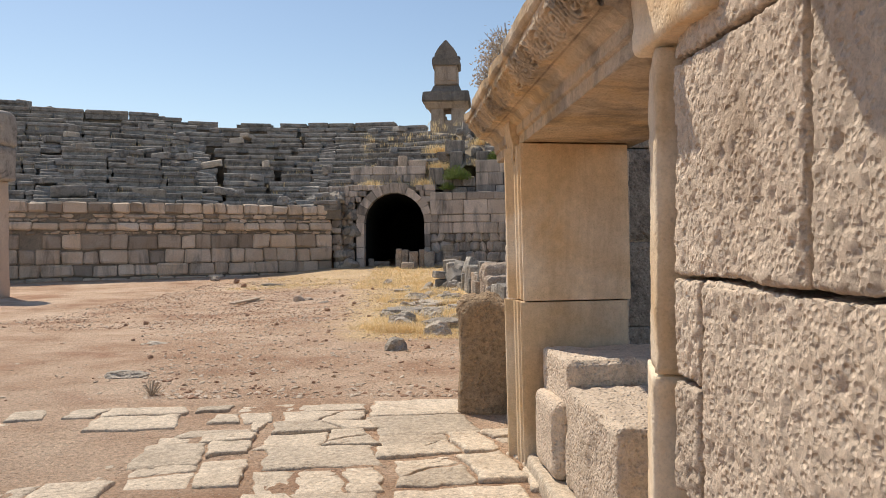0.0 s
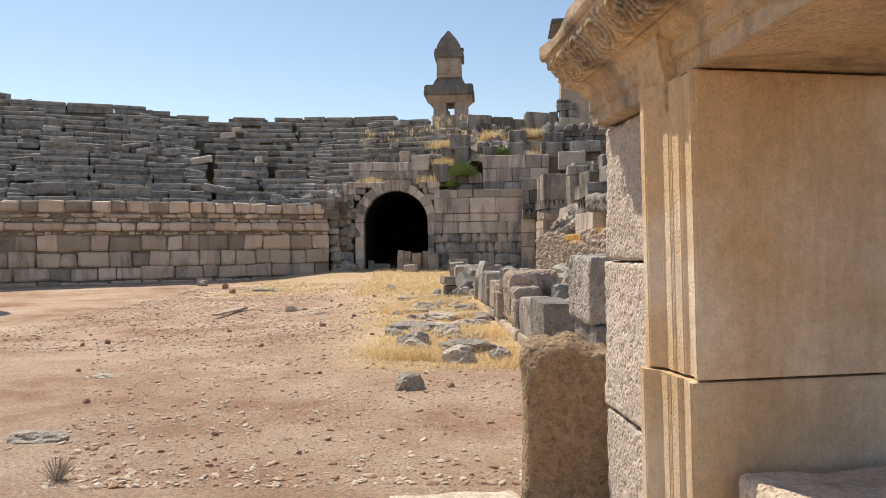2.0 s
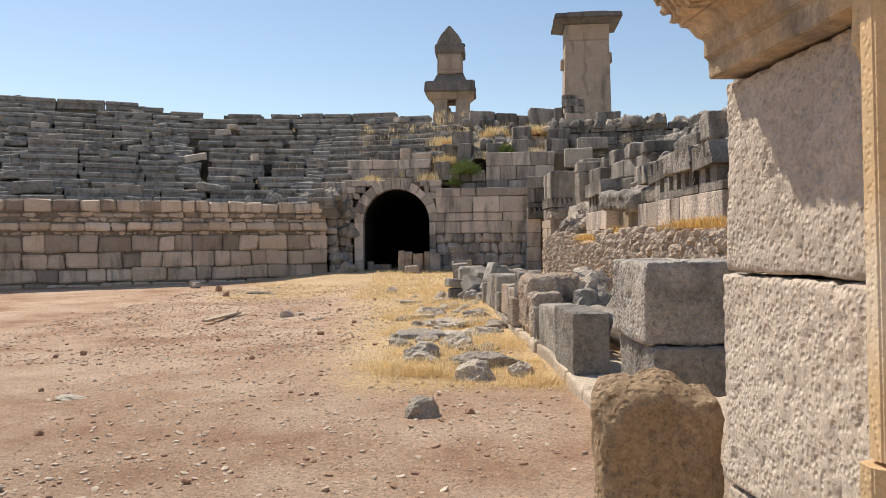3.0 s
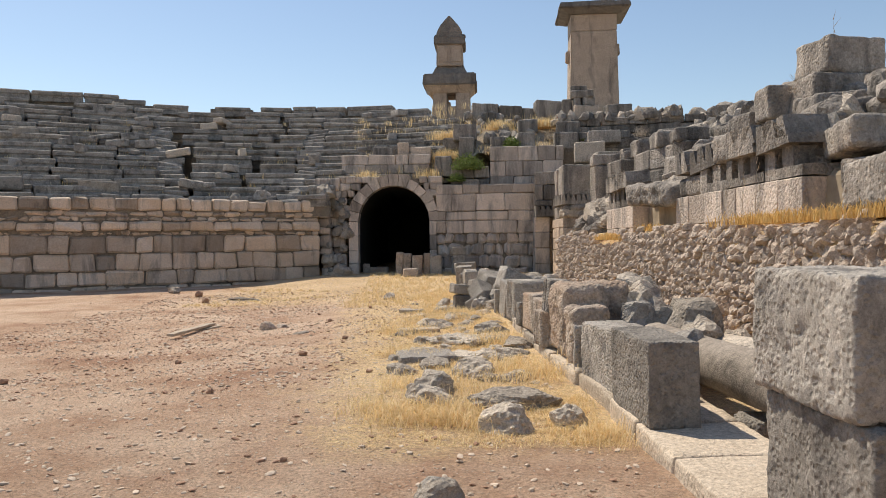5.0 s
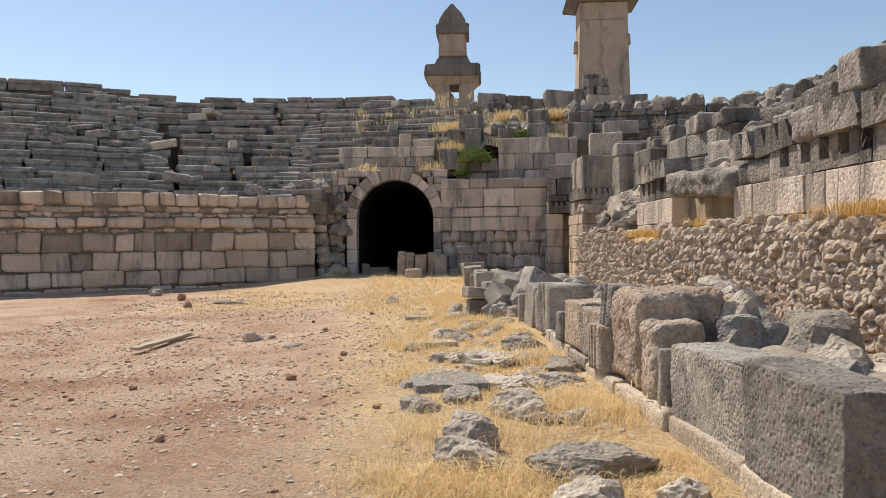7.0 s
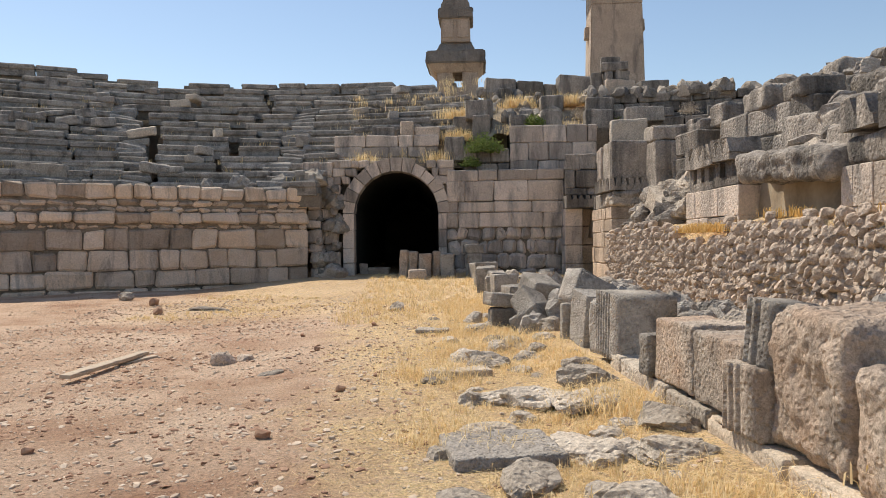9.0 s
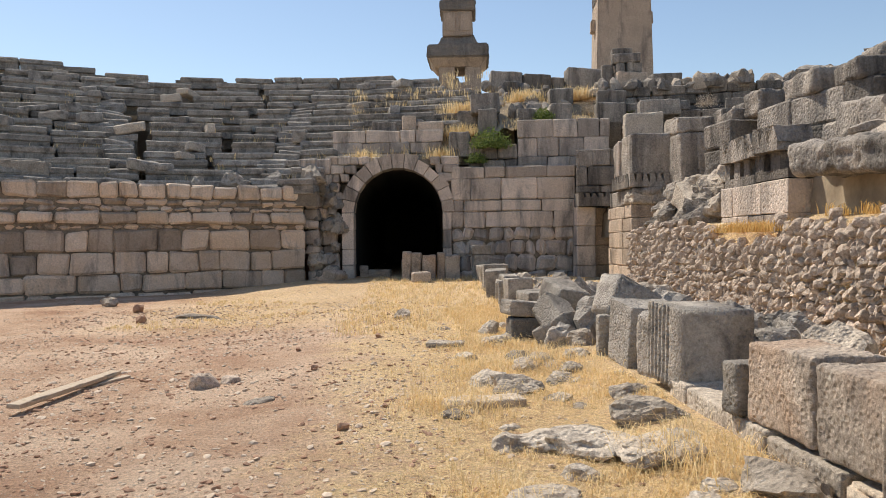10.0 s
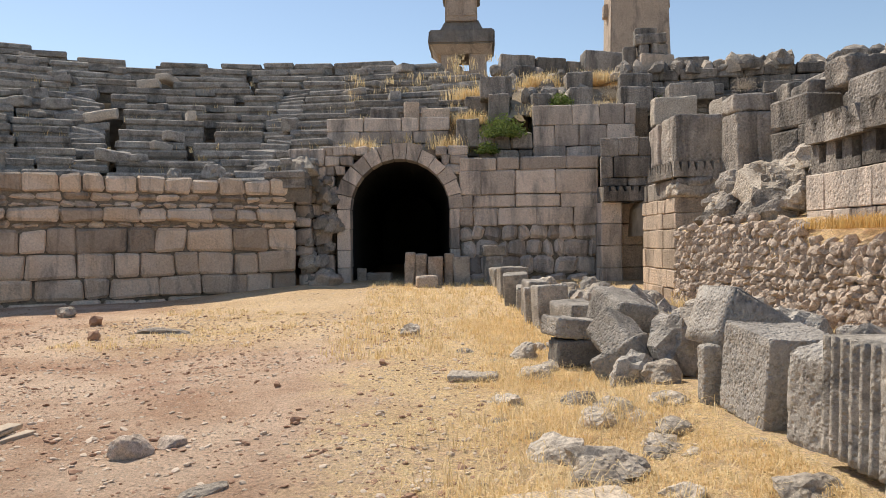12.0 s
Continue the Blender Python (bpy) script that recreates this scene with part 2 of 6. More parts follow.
def chamfer(lo, hi, r, jit=0.0, rng=rnd):
    """Vertices and faces of a box with worn edges: every corner cut, faces a little out of true."""
    v, idx = [], {}
    for i in (0, 1):
        for j in (0, 1):
            for k in (0, 1):
                c = [(lo, hi)[s][a] + rng.uniform(-jit, jit) for a, s in enumerate((i, j, k))]
                s = [1 - 2 * q for q in (i, j, k)]
                rr = [r * rng.uniform(0.6, 1.5) for _ in range(3)]
                for a in range(3):
                    p = list(c)
                    for b_ in range(3):
                        if b_ != a:
                            p[b_] += s[b_] * min(rr[b_], 0.45 * (hi[b_] - lo[b_]))
                    idx[(i, j, k, a)] = len(v)
                    v.append(p)
    f = []
    for a in range(3):
        u, w = (a + 1) % 3, (a + 2) % 3
        for side in (0, 1):
            loop = []
            for cu, cw in ((0, 0), (1, 0), (1, 1), (0, 1)):
                key = [0, 0, 0]
                key[a], key[u], key[w] = side, cu, cw
                loop.append(idx[(*key, a)])
            f.append(loop if side else loop[::-1])
        for cu in (0, 1):
            for cw in (0, 1):
                e = []
                for ca, face in ((0, u), (1, u), (1, w), (0, w)):
                    key = [0, 0, 0]
                    key[a], key[u], key[w] = ca, cu, cw
                    e.append(idx[(*key, face)])
                f.append(e if (cu == cw) else e[::-1])
    for i in (0, 1):
        for j in (0, 1):
            for k in (0, 1):
                t = [idx[(i, j, k, a)] for a in range(3)]
                f.append(t if (i + j + k) % 2 else t[::-1])
    return v, f


def worn_box(name, size, mat, m, parent=None, r=0.02, jit=0.01, label="", rng=rnd):
    """A cheap worn block; its origin is the middle of its base."""
    x, y, z = size
    v, f = chamfer((-x / 2, -y / 2, 0), (x / 2, y / 2, z), r, jit, rng)
    return raw(name, v, f, mat, parent, m, label)


def fbm(p, freq, octaves=3, h=0.6):
    s, a, q = 0.0, 1.0, Vector(p) * freq
    for _ in range(octaves):
        s += a * noise.noise(q)
        q, a = q * 2.1, a * h
    return s


def hewn(size, step, r=0.03, amp=0.012, freq=3.0, tool=0.0, tool_freq=22.0, seed=0, taper=0.0, chips=0.10):
    """A block with a dense skin: rounded worn edges, uneven faces and tool pits. Origin in the middle of its base."""
    sx, sy, sz = size
    bm = bmesh.new()
    off = Vector((seed * 7.31, seed * 3.7, seed * 5.13))
    h = Vector(size) / 2
    r = min(r, 0.45 * min(size))
    cells = {}

    def axis(n_len):
        n = max(3, int(round(n_len / step)))
        inner = [-(n_len / 2 - r) + (n_len - 2 * r) * i / n for i in range(n + 1)]
        return [-n_len / 2, -n_len / 2 + 0.4 * r] + inner + [n_len / 2 - 0.4 * r, n_len / 2]

    ax = [axis(s) for s in size]

    def vert(p):
        key = tuple(round(c, 5) for c in p)
        if key not in cells:
            p = Vector(p)
            q = Vector([max(-(h[i] - r), min(h[i] - r, p[i])) for i in range(3)])
            d = p - q
            nrm = d.normalized() if d.length > 1e-6 else Vector((0, 0, 1))
            p = q + nrm * r
            s = p + off
            chip = max(0.0, noise.noise(s * 2.3) - 0.25)
            edge = sum(1 for i in range(3) if abs(d[i]) > 0.05 * r)
            disp = amp * fbm(s, freq) - (chip * chips if edge > 1 else 0)
            if tool:
                q = Vector((s.x + 0.25 * s.z, s.y + 0.25 * s.z, s.z * 0.6)) * tool_freq
                disp -= tool * (1.15 * max(0.0, noise.noise(q)) + 0.7 * abs(noise.noise(q * 1.9)))
            p = p + nrm * disp
            if taper:
                k = 1 - taper * (p.z / sz + 0.5)
                p.x, p.y = p.x * k, p.y * k
            p.z += h.z
            cells[key] = bm.verts.new(p)
        return cells[key]

    for a in range(3):
        u, w = (a + 1) % 3, (a + 2) % 3
        for side in (-1, 1):
            for i in range(len(ax[u]) - 1):
                for j in range(len(ax[w]) - 1):
                    quad = []
                    for du, dw in ((0, 0), (1, 0), (1, 1), (0, 1)):
                        p = [0, 0, 0]
                        p[a], p[u], p[w] = side * h[a], ax[u][i + du], ax[w][j + dw]
                        quad.append(vert(p))
                    bm.faces.new(quad if side > 0 else quad[::-1])
    return bm


def boulder(size, seed, sub=3, amp=0.28, freq=1.6, flat=0.25):
    """A rock: a lumpy, facetted mass with a flat foot at z = 0."""
    bm = bmesh.new()
    bmesh.ops.create_icosphere(bm, subdivisions=sub, radius=1)
    off = Vector((seed * 3.1, seed * 1.7, seed * 9.3))
    cuts = []
    rr = random.Random(seed)
    for _ in range(9):
        d = Vector((rr.gauss(0, 1), rr.gauss(0, 1), rr.gauss(0, 0.8))).normalized()
        cuts.append((d, rr.uniform(0.55, 0.85)))
    for v in bm.verts:
        p = v.co.copy()
        for d, c in cuts:
            over = p.dot(d) - c
            if over > 0:
                p -= d * over * 0.9
        p *= 1 + amp * fbm(p + off, freq, 3) + 0.05 * noise.noise((p + off) * 6)
        p.z = max(p.z, -flat * 2)
        v.co = Vector((p.x * size[0] / 2, p.y * size[1] / 2, (p.z + flat * 2) * size[2] / (0.9 + flat * 2)))
    return bm


def prism(profile, length, cap=True):
    """A bmesh of a closed (x, z) profile drawn along y from 0 to length."""
    bm = bmesh.new()
    a = [bm.verts.new((x, 0, z)) for x, z in profile]
    b = [bm.verts.new((x, length, z)) for x, z in profile]
    k = len(profile)
    for i in range(k):
        bm.faces.new((a[i], a[(i + 1) % k], b[(i + 1) % k], b[i]))
    if cap:
        bm.faces.new(a[::-1])
        bm.faces.new(b)
    bmesh.ops.recalc_face_normals(bm, faces=bm.faces)
    return bm

# ---- ground ----


def rise(x, y):
    """Height of the ground: the arena floor is level and lifts a little towards the vaulted passage."""
    k = max(0.0, min(1.0, (y - 31) / 8))
    e = max(0.0, min(1.0, (x + 9) / 4))
    z = 0.30 * k * k * (3 - 2 * k) * e
    dip = max(0.0, min(1.0, (-x - 2) / 3.5)) * max(0.0, min(1.0, (y - 11) / 6)) * max(0.0, min(1.0, (36 - y) / 7))
    z -= 0.17 * dip
    # earth heaped against the fallen row
    z += 0.13 * max(0.0, min(1.0, 2.0 * x + 0.2)) * max(0.0, min(1.0, (y - 14.5) / 2)) * max(0.0, min(1.0, (25 - y) / 2)) * max(0.0, min(1.0, 4 - x))
    if -30 < x < 8 and 0 < y < 45:
        z += 0.035 * noise.noise((x * 0.5, y * 0.5, 0)) + 0.012 * noise.noise((x * 2.3, y * 2.3, 4)) + 0.006 * noise.noise((x * 6, y * 6, 9))
    return z


def ground():
    xs = [-2500, -600, -150, -60, -35] + [-30 + 0.5 * i for i in range(36)] + [-12 + 0.12 * i for i in range(125)] + [3 + 0.5 * i for i in range(15)] + [12, 20, 40, 150, 600, 2500]
    ys = [-2500, -600, -150, -50, -15] + [-8 + 0.5 * i for i in range(22)] + [3 + 0.12 * i for i in range(210)] + [28.2 + 0.4 * i for i in range(44)] + [48, 60, 150, 600, 2500]
    v = [(x, y, rise(x, y)) for y in ys for x in xs]
    w = len(xs)
    f = [(j * w + i, j * w + i + 1, (j + 1) * w + i + 1, (j + 1) * w + i) for j in range(len(ys) - 1) for i in range(w - 1)]
    return tagged(raw("ground", v, f, SOIL, smooth=True), "dry reddish-brown earth floor strewn with gravel and straw", "ground", kind="structure")


ground()


def on_ground(x, y, z=0.0, rz=0.0, rx=0.0, ry=0.0):
    return pose(x, y, rise(x, y) + z, rx, ry, rz)


# ---- the arena wall round the orchestra ----


def arena_line(s):
    """Plan of the arena wall: s metres from its end by the vault; a shallow curve towards the far side."""
    x, y, step = -5.55, 39.3, s / 24
    for i in range(24):
        d = radians(212) - (i + 0.5) * step / 60.0
        x, y = x + math.cos(d) * step, y + math.sin(d) * step
    return Vector((x, y, 0)), radians(212) - s / 60.0


def arena_wall():
    wall = empty("arena_wall", (-12, 36, 0), "curved ashlar arena wall of tan and grey limestone, weathered, with a projecting ledge", "wall", kind="structure")
    courses = [(-0.25, 0.12, -0.02, 1.05), (0.12, 0.68, 0.0, 0.95), (0.68, 1.33, 0.0, 0.85), (1.33, 2.0, 0.01, 0.9), (2.0, 2.17, 0.07, 0.32), (2.17, 2.54, -0.07, 0.85), (2.54, 2.72, 0.06, 0.4), (2.72, 2.94, 0.05, 0.55), (2.94, 3.42, 0.0, 0.72)]
    rng = random.Random(11)
    total = 30.0
    for ci, (z0, z1, back, mean) in enumerate(courses):
        s = rng.uniform(-0.3, 0.0) if ci else 0.0
        s = max(s, 0.0)
        while s < total:
            w = mean * rng.uniform(0.65, 1.45)
            if rng.random() > (0.05 if 0.3 < mean < 0.6 else 0.01):
                p, a = arena_line(s + w / 2)
                drop = rng.uniform(0, 0.07) if mean < 0.6 else rng.choice((0, 0, 0.02, 0.06))
                b = worn_box("stone_block", (w - 0.025, 0.5, z1 - z0 - 0.02 - drop), WALLT, pose(p.x, p.y, z0) @ pose(0, 0, 0, 0, 0, math.degrees(a)) @ pose(0, -0.25 - back - rng.uniform(-0.02, 0.02), 0, rng.uniform(-1, 1), 0, rng.uniform(-1, 1)), wall, 0.06 if mean > 0.6 else 0.055, 0.04, rng=rng)
            s += w
    v, f = [], []
    for i in range(31):
        p, a = arena_line(i)
        n = Vector((-math.sin(a), math.cos(a), 0))
        for q, z in ((-0.14, -0.2), (-0.14, 3.35), (-1.6, 3.35), (-1.6, -0.2)):
            v.append((p.x + n.x * q, p.y + n.y * q, z))
    for i in range(30):
        for k in range(4):
            f.append((4 * i + k, 4 * i + (k + 1) % 4, 4 * i + 4 + (k + 1) % 4, 4 * i + 4 + k))
    f += [(3, 2, 1, 0), (120, 121, 122, 123)]
    raw("wall_core", v, f, MORTAR, wall, label="earth and rubble core behind the blocks")
    return wall


# ---- the rows of seats ----
CX, CY = -8.7, 14.0


def seat(L, rng):
    """A bench: a worn slab with its nose over a recessed foot."""
    v, f = chamfer((-L / 2, -0.40, 0.19), (L / 2, 0.40, 0.41), 0.045, 0.022, rng)
    v2, f2 = chamfer((-L / 2 + 0.02, -0.335 + rng.uniform(-0.03, 0.02), -0.10), (L / 2 - 0.02, 0.38, 0.2), 0.02, 0.01, rng)
    return v + v2, f + [[i + len(v) for i in q] for q in f2]


def seat_line(s, reach):
    """Plan of the seats: s metres along the lowest row, reach metres up the slope; straight to the west, then bending round to the vault."""
    bend, turn = 24.0, 9.8
    k = max(0.0, min(1.0, (s - bend) / 6.0))
    h = radians(23.0 - 35.0 * k)
    x, y = -11.25, 38.35
    if s < bend:
        x, y = x - (bend - s) * math.cos(h), y - (bend - s) * math.sin(h)
    else:
        a = radians(23.0)
        x, y = x + turn * (math.sin(a) - math.sin(h)), y + turn * (math.cos(h) - math.cos(a))
        if s > bend + 6:
            x, y = x + (s - bend - 6) * math.cos(h), y + (s - bend - 6) * math.sin(h)
    return Vector((x - math.sin(h) * reach, y + math.cos(h) * reach, 0)), math.degrees(h)


def cavea():
    c = empty("seating_rows", (-9, 42, 0), "ruined curved stone seating rows of dark grey weathered limestone", "theatre seating", kind="structure")
    rng = random.Random(23)
    tread, rise_ = 0.70, 0.405
    stairs = (16.6, 24.0, 28.6)
    for i in range(19):
        z = 3.25 + rise_ * i
        s, end = rng.uniform(0.0, 0.6), 30.2 if i < 6 else 34.4
        bed_v, bed_f = [], []
        while s < end:
            stretch = 1.0 + max(0.0, min(1.0, (s - 24.0) / 3.0)) * 0.0714 * i
            L = rng.uniform(1.1, 3.0) / stretch
            for q in stairs if i < 10 else ():
                edge = q + 0.3 * noise.noise((i * 1.7, q, 6)) - 0.45 / stretch
                if s < edge - 0.05 < s + L:
                    L = edge - s
                elif abs(s - edge) < 0.06:
                    L = 0.9 / stretch
            L = min(L, end - s)
            mid = s + L / 2
            top = 17.2 - 0.15 * mid + 0.5 * noise.noise((mid * 0.45, 2, 2)) if mid < 24 else (13.7 if mid < 29.6 else 13.7 - 0.8 * (mid - 29.6)) + 0.5 * noise.noise((mid * 0.9, 5, 2))
            top = max(top, 10.9)
            p, head = seat_line(mid, tread * i + 0.36)
            half = 0.5 * L * stretch
            if i < top + 0.6:
                first = len(bed_v)
                for q in (-half - 0.04, half + 0.04):
                    for dz, dn in ((-0.5, -0.2), (-0.02, -0.2), (-0.02, 0.66)):
                        w = pose(p.x, p.y, z, 0, 0, head) @ Vector((q, dn, dz))
                        bed_v.append(tuple(w))
                bed_f += [(first, first + 3, first + 4, first + 1), (first + 1, first + 4, first + 5, first + 2)]
            wild = 0.3 + 0.9 * max(0.0, noise.noise((mid * 0.35, i * 0.3, 9)) + 0.1) + (0.25 if i > 9 else 0.0)
            by_stair = min(abs(mid - q) * stretch for q in stairs) < 0.55
            gone = i > top or rng.random() < 0.02 * wild
            if by_stair and not gone and i < 10:
                for q in (0, 1):
                    if rng.random() < 0.93:
                        worn_box("stair_step", (1.0, 0.44, 0.27), SEAT, pose(p.x, p.y, z - 0.05 + 0.2 * q, 0, 0, head) @ pose(rng.uniform(-0.15, 0.15), -0.24 + 0.34 * q, 0, rng.uniform(-5, 5), rng.uniform(-5, 5), rng.uniform(-9, 9)), c, 0.05, 0.05, rng=rng)
            elif not gone:
                sag = 0.14 * noise.noise((mid * 0.3, i * 0.5, 3)) + rng.uniform(-0.05, 0.05) * wild
                push = rng.uniform(-0.10, 0.10) * wild
                sv, sf = seat(max(0.3, 2 * half - rng.uniform(0.01, 0.09)), rng)
                raw("seat_block", sv, sf, SEAT, c, pose(p.x, p.y, z + sag - 0.02, 0, 0, head) @ pose(0, push, 0, rng.uniform(-4, 3) * wild, rng.uniform(-1.6, 1.6) * wild, rng.uniform(-2.5, 2.5) * wild))
            elif i < top + 1.1 and i > top and rng.random() < 0.5:
                part("fallen_block", hewn((rng.uniform(0.7, 1.5), 0.7, rng.uniform(0.3, 0.6)), 0.14, 0.08, 0.04, 2, 0, 10, i * 50 + int(mid)), SEAT, c, m=pose(p.x, p.y, z - 0.40, rng.uniform(-9, 9), rng.uniform(-9, 9), head + rng.uniform(-25, 25)), smooth=True)
            s += L
        if bed_v:
            raw("earth_bed", bed_v, bed_f, MORTAR, c, label="earth bed under the seats")
    # tumbled blocks lying over the rows
    for k in range(46):
        i, s = rng.randint(1, 12), rng.uniform(9, 32)
        p, head = seat_line(s, tread * i + 0.3)
        if s > 30 and i < 7:
            continue
        part("fallen_block", hewn((rng.uniform(0.4, 1.1), rng.uniform(0.3, 0.6), rng.uniform(0.2, 0.45)), 0.14, 0.06, 0.04, 2, 0, 10, 3000 + k), SEAT if k % 4 else ROCK, c, m=pose(p.x, p.y, 3.62 + rise_ * i, rng.uniform(-12, 12), rng.uniform(-12, 12), rng.uniform(0, 180)), smooth=True)
    return c


# ---- the hill behind ----


def hill():
    v, f = [], []
    n = 60
    for q, (dr, z) in enumerate(((8.9, 4.6), (9.2, 6.6), (10.2, 7.9), (14.0, 8.7), (30.0, 9.6), (60.0, 8.0), (120.0, -0.3))):
        for j in range(n + 1):
            a = radians(-15 + 185 * j / n)
            R = 24.6 + dr
            v.append((CX + R * math.cos(a), CY + R * math.sin(a), (z if a > radians(72) else (2.6, 3.0, 3.4, 5.0, 8.9, 8.0, -0.3)[q]) + 0.35 * noise.noise((a * 9, q * 1.3, 2))))
    for q in range(6):
        for j in range(n):
            f.append((q * (n + 1) + j + 1, q * (n + 1) + j, (q + 1) * (n + 1) + j, (q + 1) * (n + 1) + j + 1))
    return tagged(raw("hillside", v, f, HILL, smooth=True), "dry hillside behind the theatre, earth and stones", "hill", kind="structure")


# ---- the vaulted passage ----
AX, AR, ASP, AY = -2.47, 1.53, 2.55, 40.0


def ashlar(parent, p0, p1, courses, mean, mat, depth=0.5, r=0.025, jit=0.012, seed=1, skip=None, back=0.0, name="stone_block"):
    """Blocks laid in courses along the line p0 to p1, faces on the line, bodies to its left. skip(s, z) leaves gaps."""
    rng = random.Random(seed)
    d = Vector((p1[0] - p0[0], p1[1] - p0[1], 0))
    length, ang = d.length, math.degrees(math.atan2(d.y, d.x))
    base = pose(p0[0], p0[1], 0, 0, 0, ang)
    for z0, z1 in courses:
        s = -rng.uniform(0, 0.3) * mean
        while s < length - 0.02:
            w = mean * rng.uniform(0.6, 1.5)
            a, b = max(s, 0), min(s + w, length)
            if length - b < 0.25:
                b = length
            if b - a > 0.08 and not (skip and skip((a + b) / 2, (z0 + z1) / 2, b - a)):
                worn_box(name, (b - a - 0.01, depth, z1 - z0 - 0.008), mat, base @ pose((a + b) / 2, depth / 2 + back + rng.uniform(-0.012, 0.012), z0), parent, r, jit, rng=rng)
            s = b if b == length else s + w


def vault():
    g = empty("vaulted_passage", (AX, AY, 0), "round-arched vaulted passage of grey limestone, dark inside", "archway", kind="structure")
    n = 13
    rng = random.Random(3)
    for i in range(n):
        a0, a1 = math.pi * i / n + 0.006, math.pi * (i + 1) / n - 0.006
        ro = AR + 0.42 + rng.uniform(-0.06, 0.1)
        v = []
        for y in (AY - 0.05 - rng.uniform(0, 0.03), AY + 0.8):
            for a, rr in ((a0, AR), (a1, AR), (a1, ro), (a0, ro)):
                v.append((AX + rr * math.cos(a), y, ASP + rr * math.sin(a)))
        f = [(0, 1, 2, 3), (7, 6, 5, 4), (0, 4, 5, 1), (1, 5, 6, 2), (2, 6, 7, 3), (3, 7, 4, 0)]
        ob = raw("voussoir", v, f, WALLG, g)
    for side, x0, x1 in ((-1, AX - AR - 0.42, AX - AR), (1, AX + AR, AX + AR + 0.3)):
        for z0, z1 in ((-0.1, 0.75), (0.75, 1.3), (1.3, 1.95), (1.95, ASP)):
            worn_box("pier_block", (x1 - x0 - 0.01, 0.85, z1 - z0 - 0.01), WALLG, pose((x0 + x1) / 2, AY + 0.38, z0), g, 0.02, 0.01, rng=rng)
    # the barrel inside, its shade put into a near-black stone colour
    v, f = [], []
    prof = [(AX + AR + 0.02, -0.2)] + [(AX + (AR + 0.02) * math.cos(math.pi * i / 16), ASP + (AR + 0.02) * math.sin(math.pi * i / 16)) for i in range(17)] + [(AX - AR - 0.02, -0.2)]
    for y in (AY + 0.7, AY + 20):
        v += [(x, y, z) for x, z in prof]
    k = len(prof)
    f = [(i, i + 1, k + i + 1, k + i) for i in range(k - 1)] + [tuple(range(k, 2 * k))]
    raw("barrel_vault", v, f, VAULT, g, label="stone barrel vault, coloured near black for the shade inside")
    return g


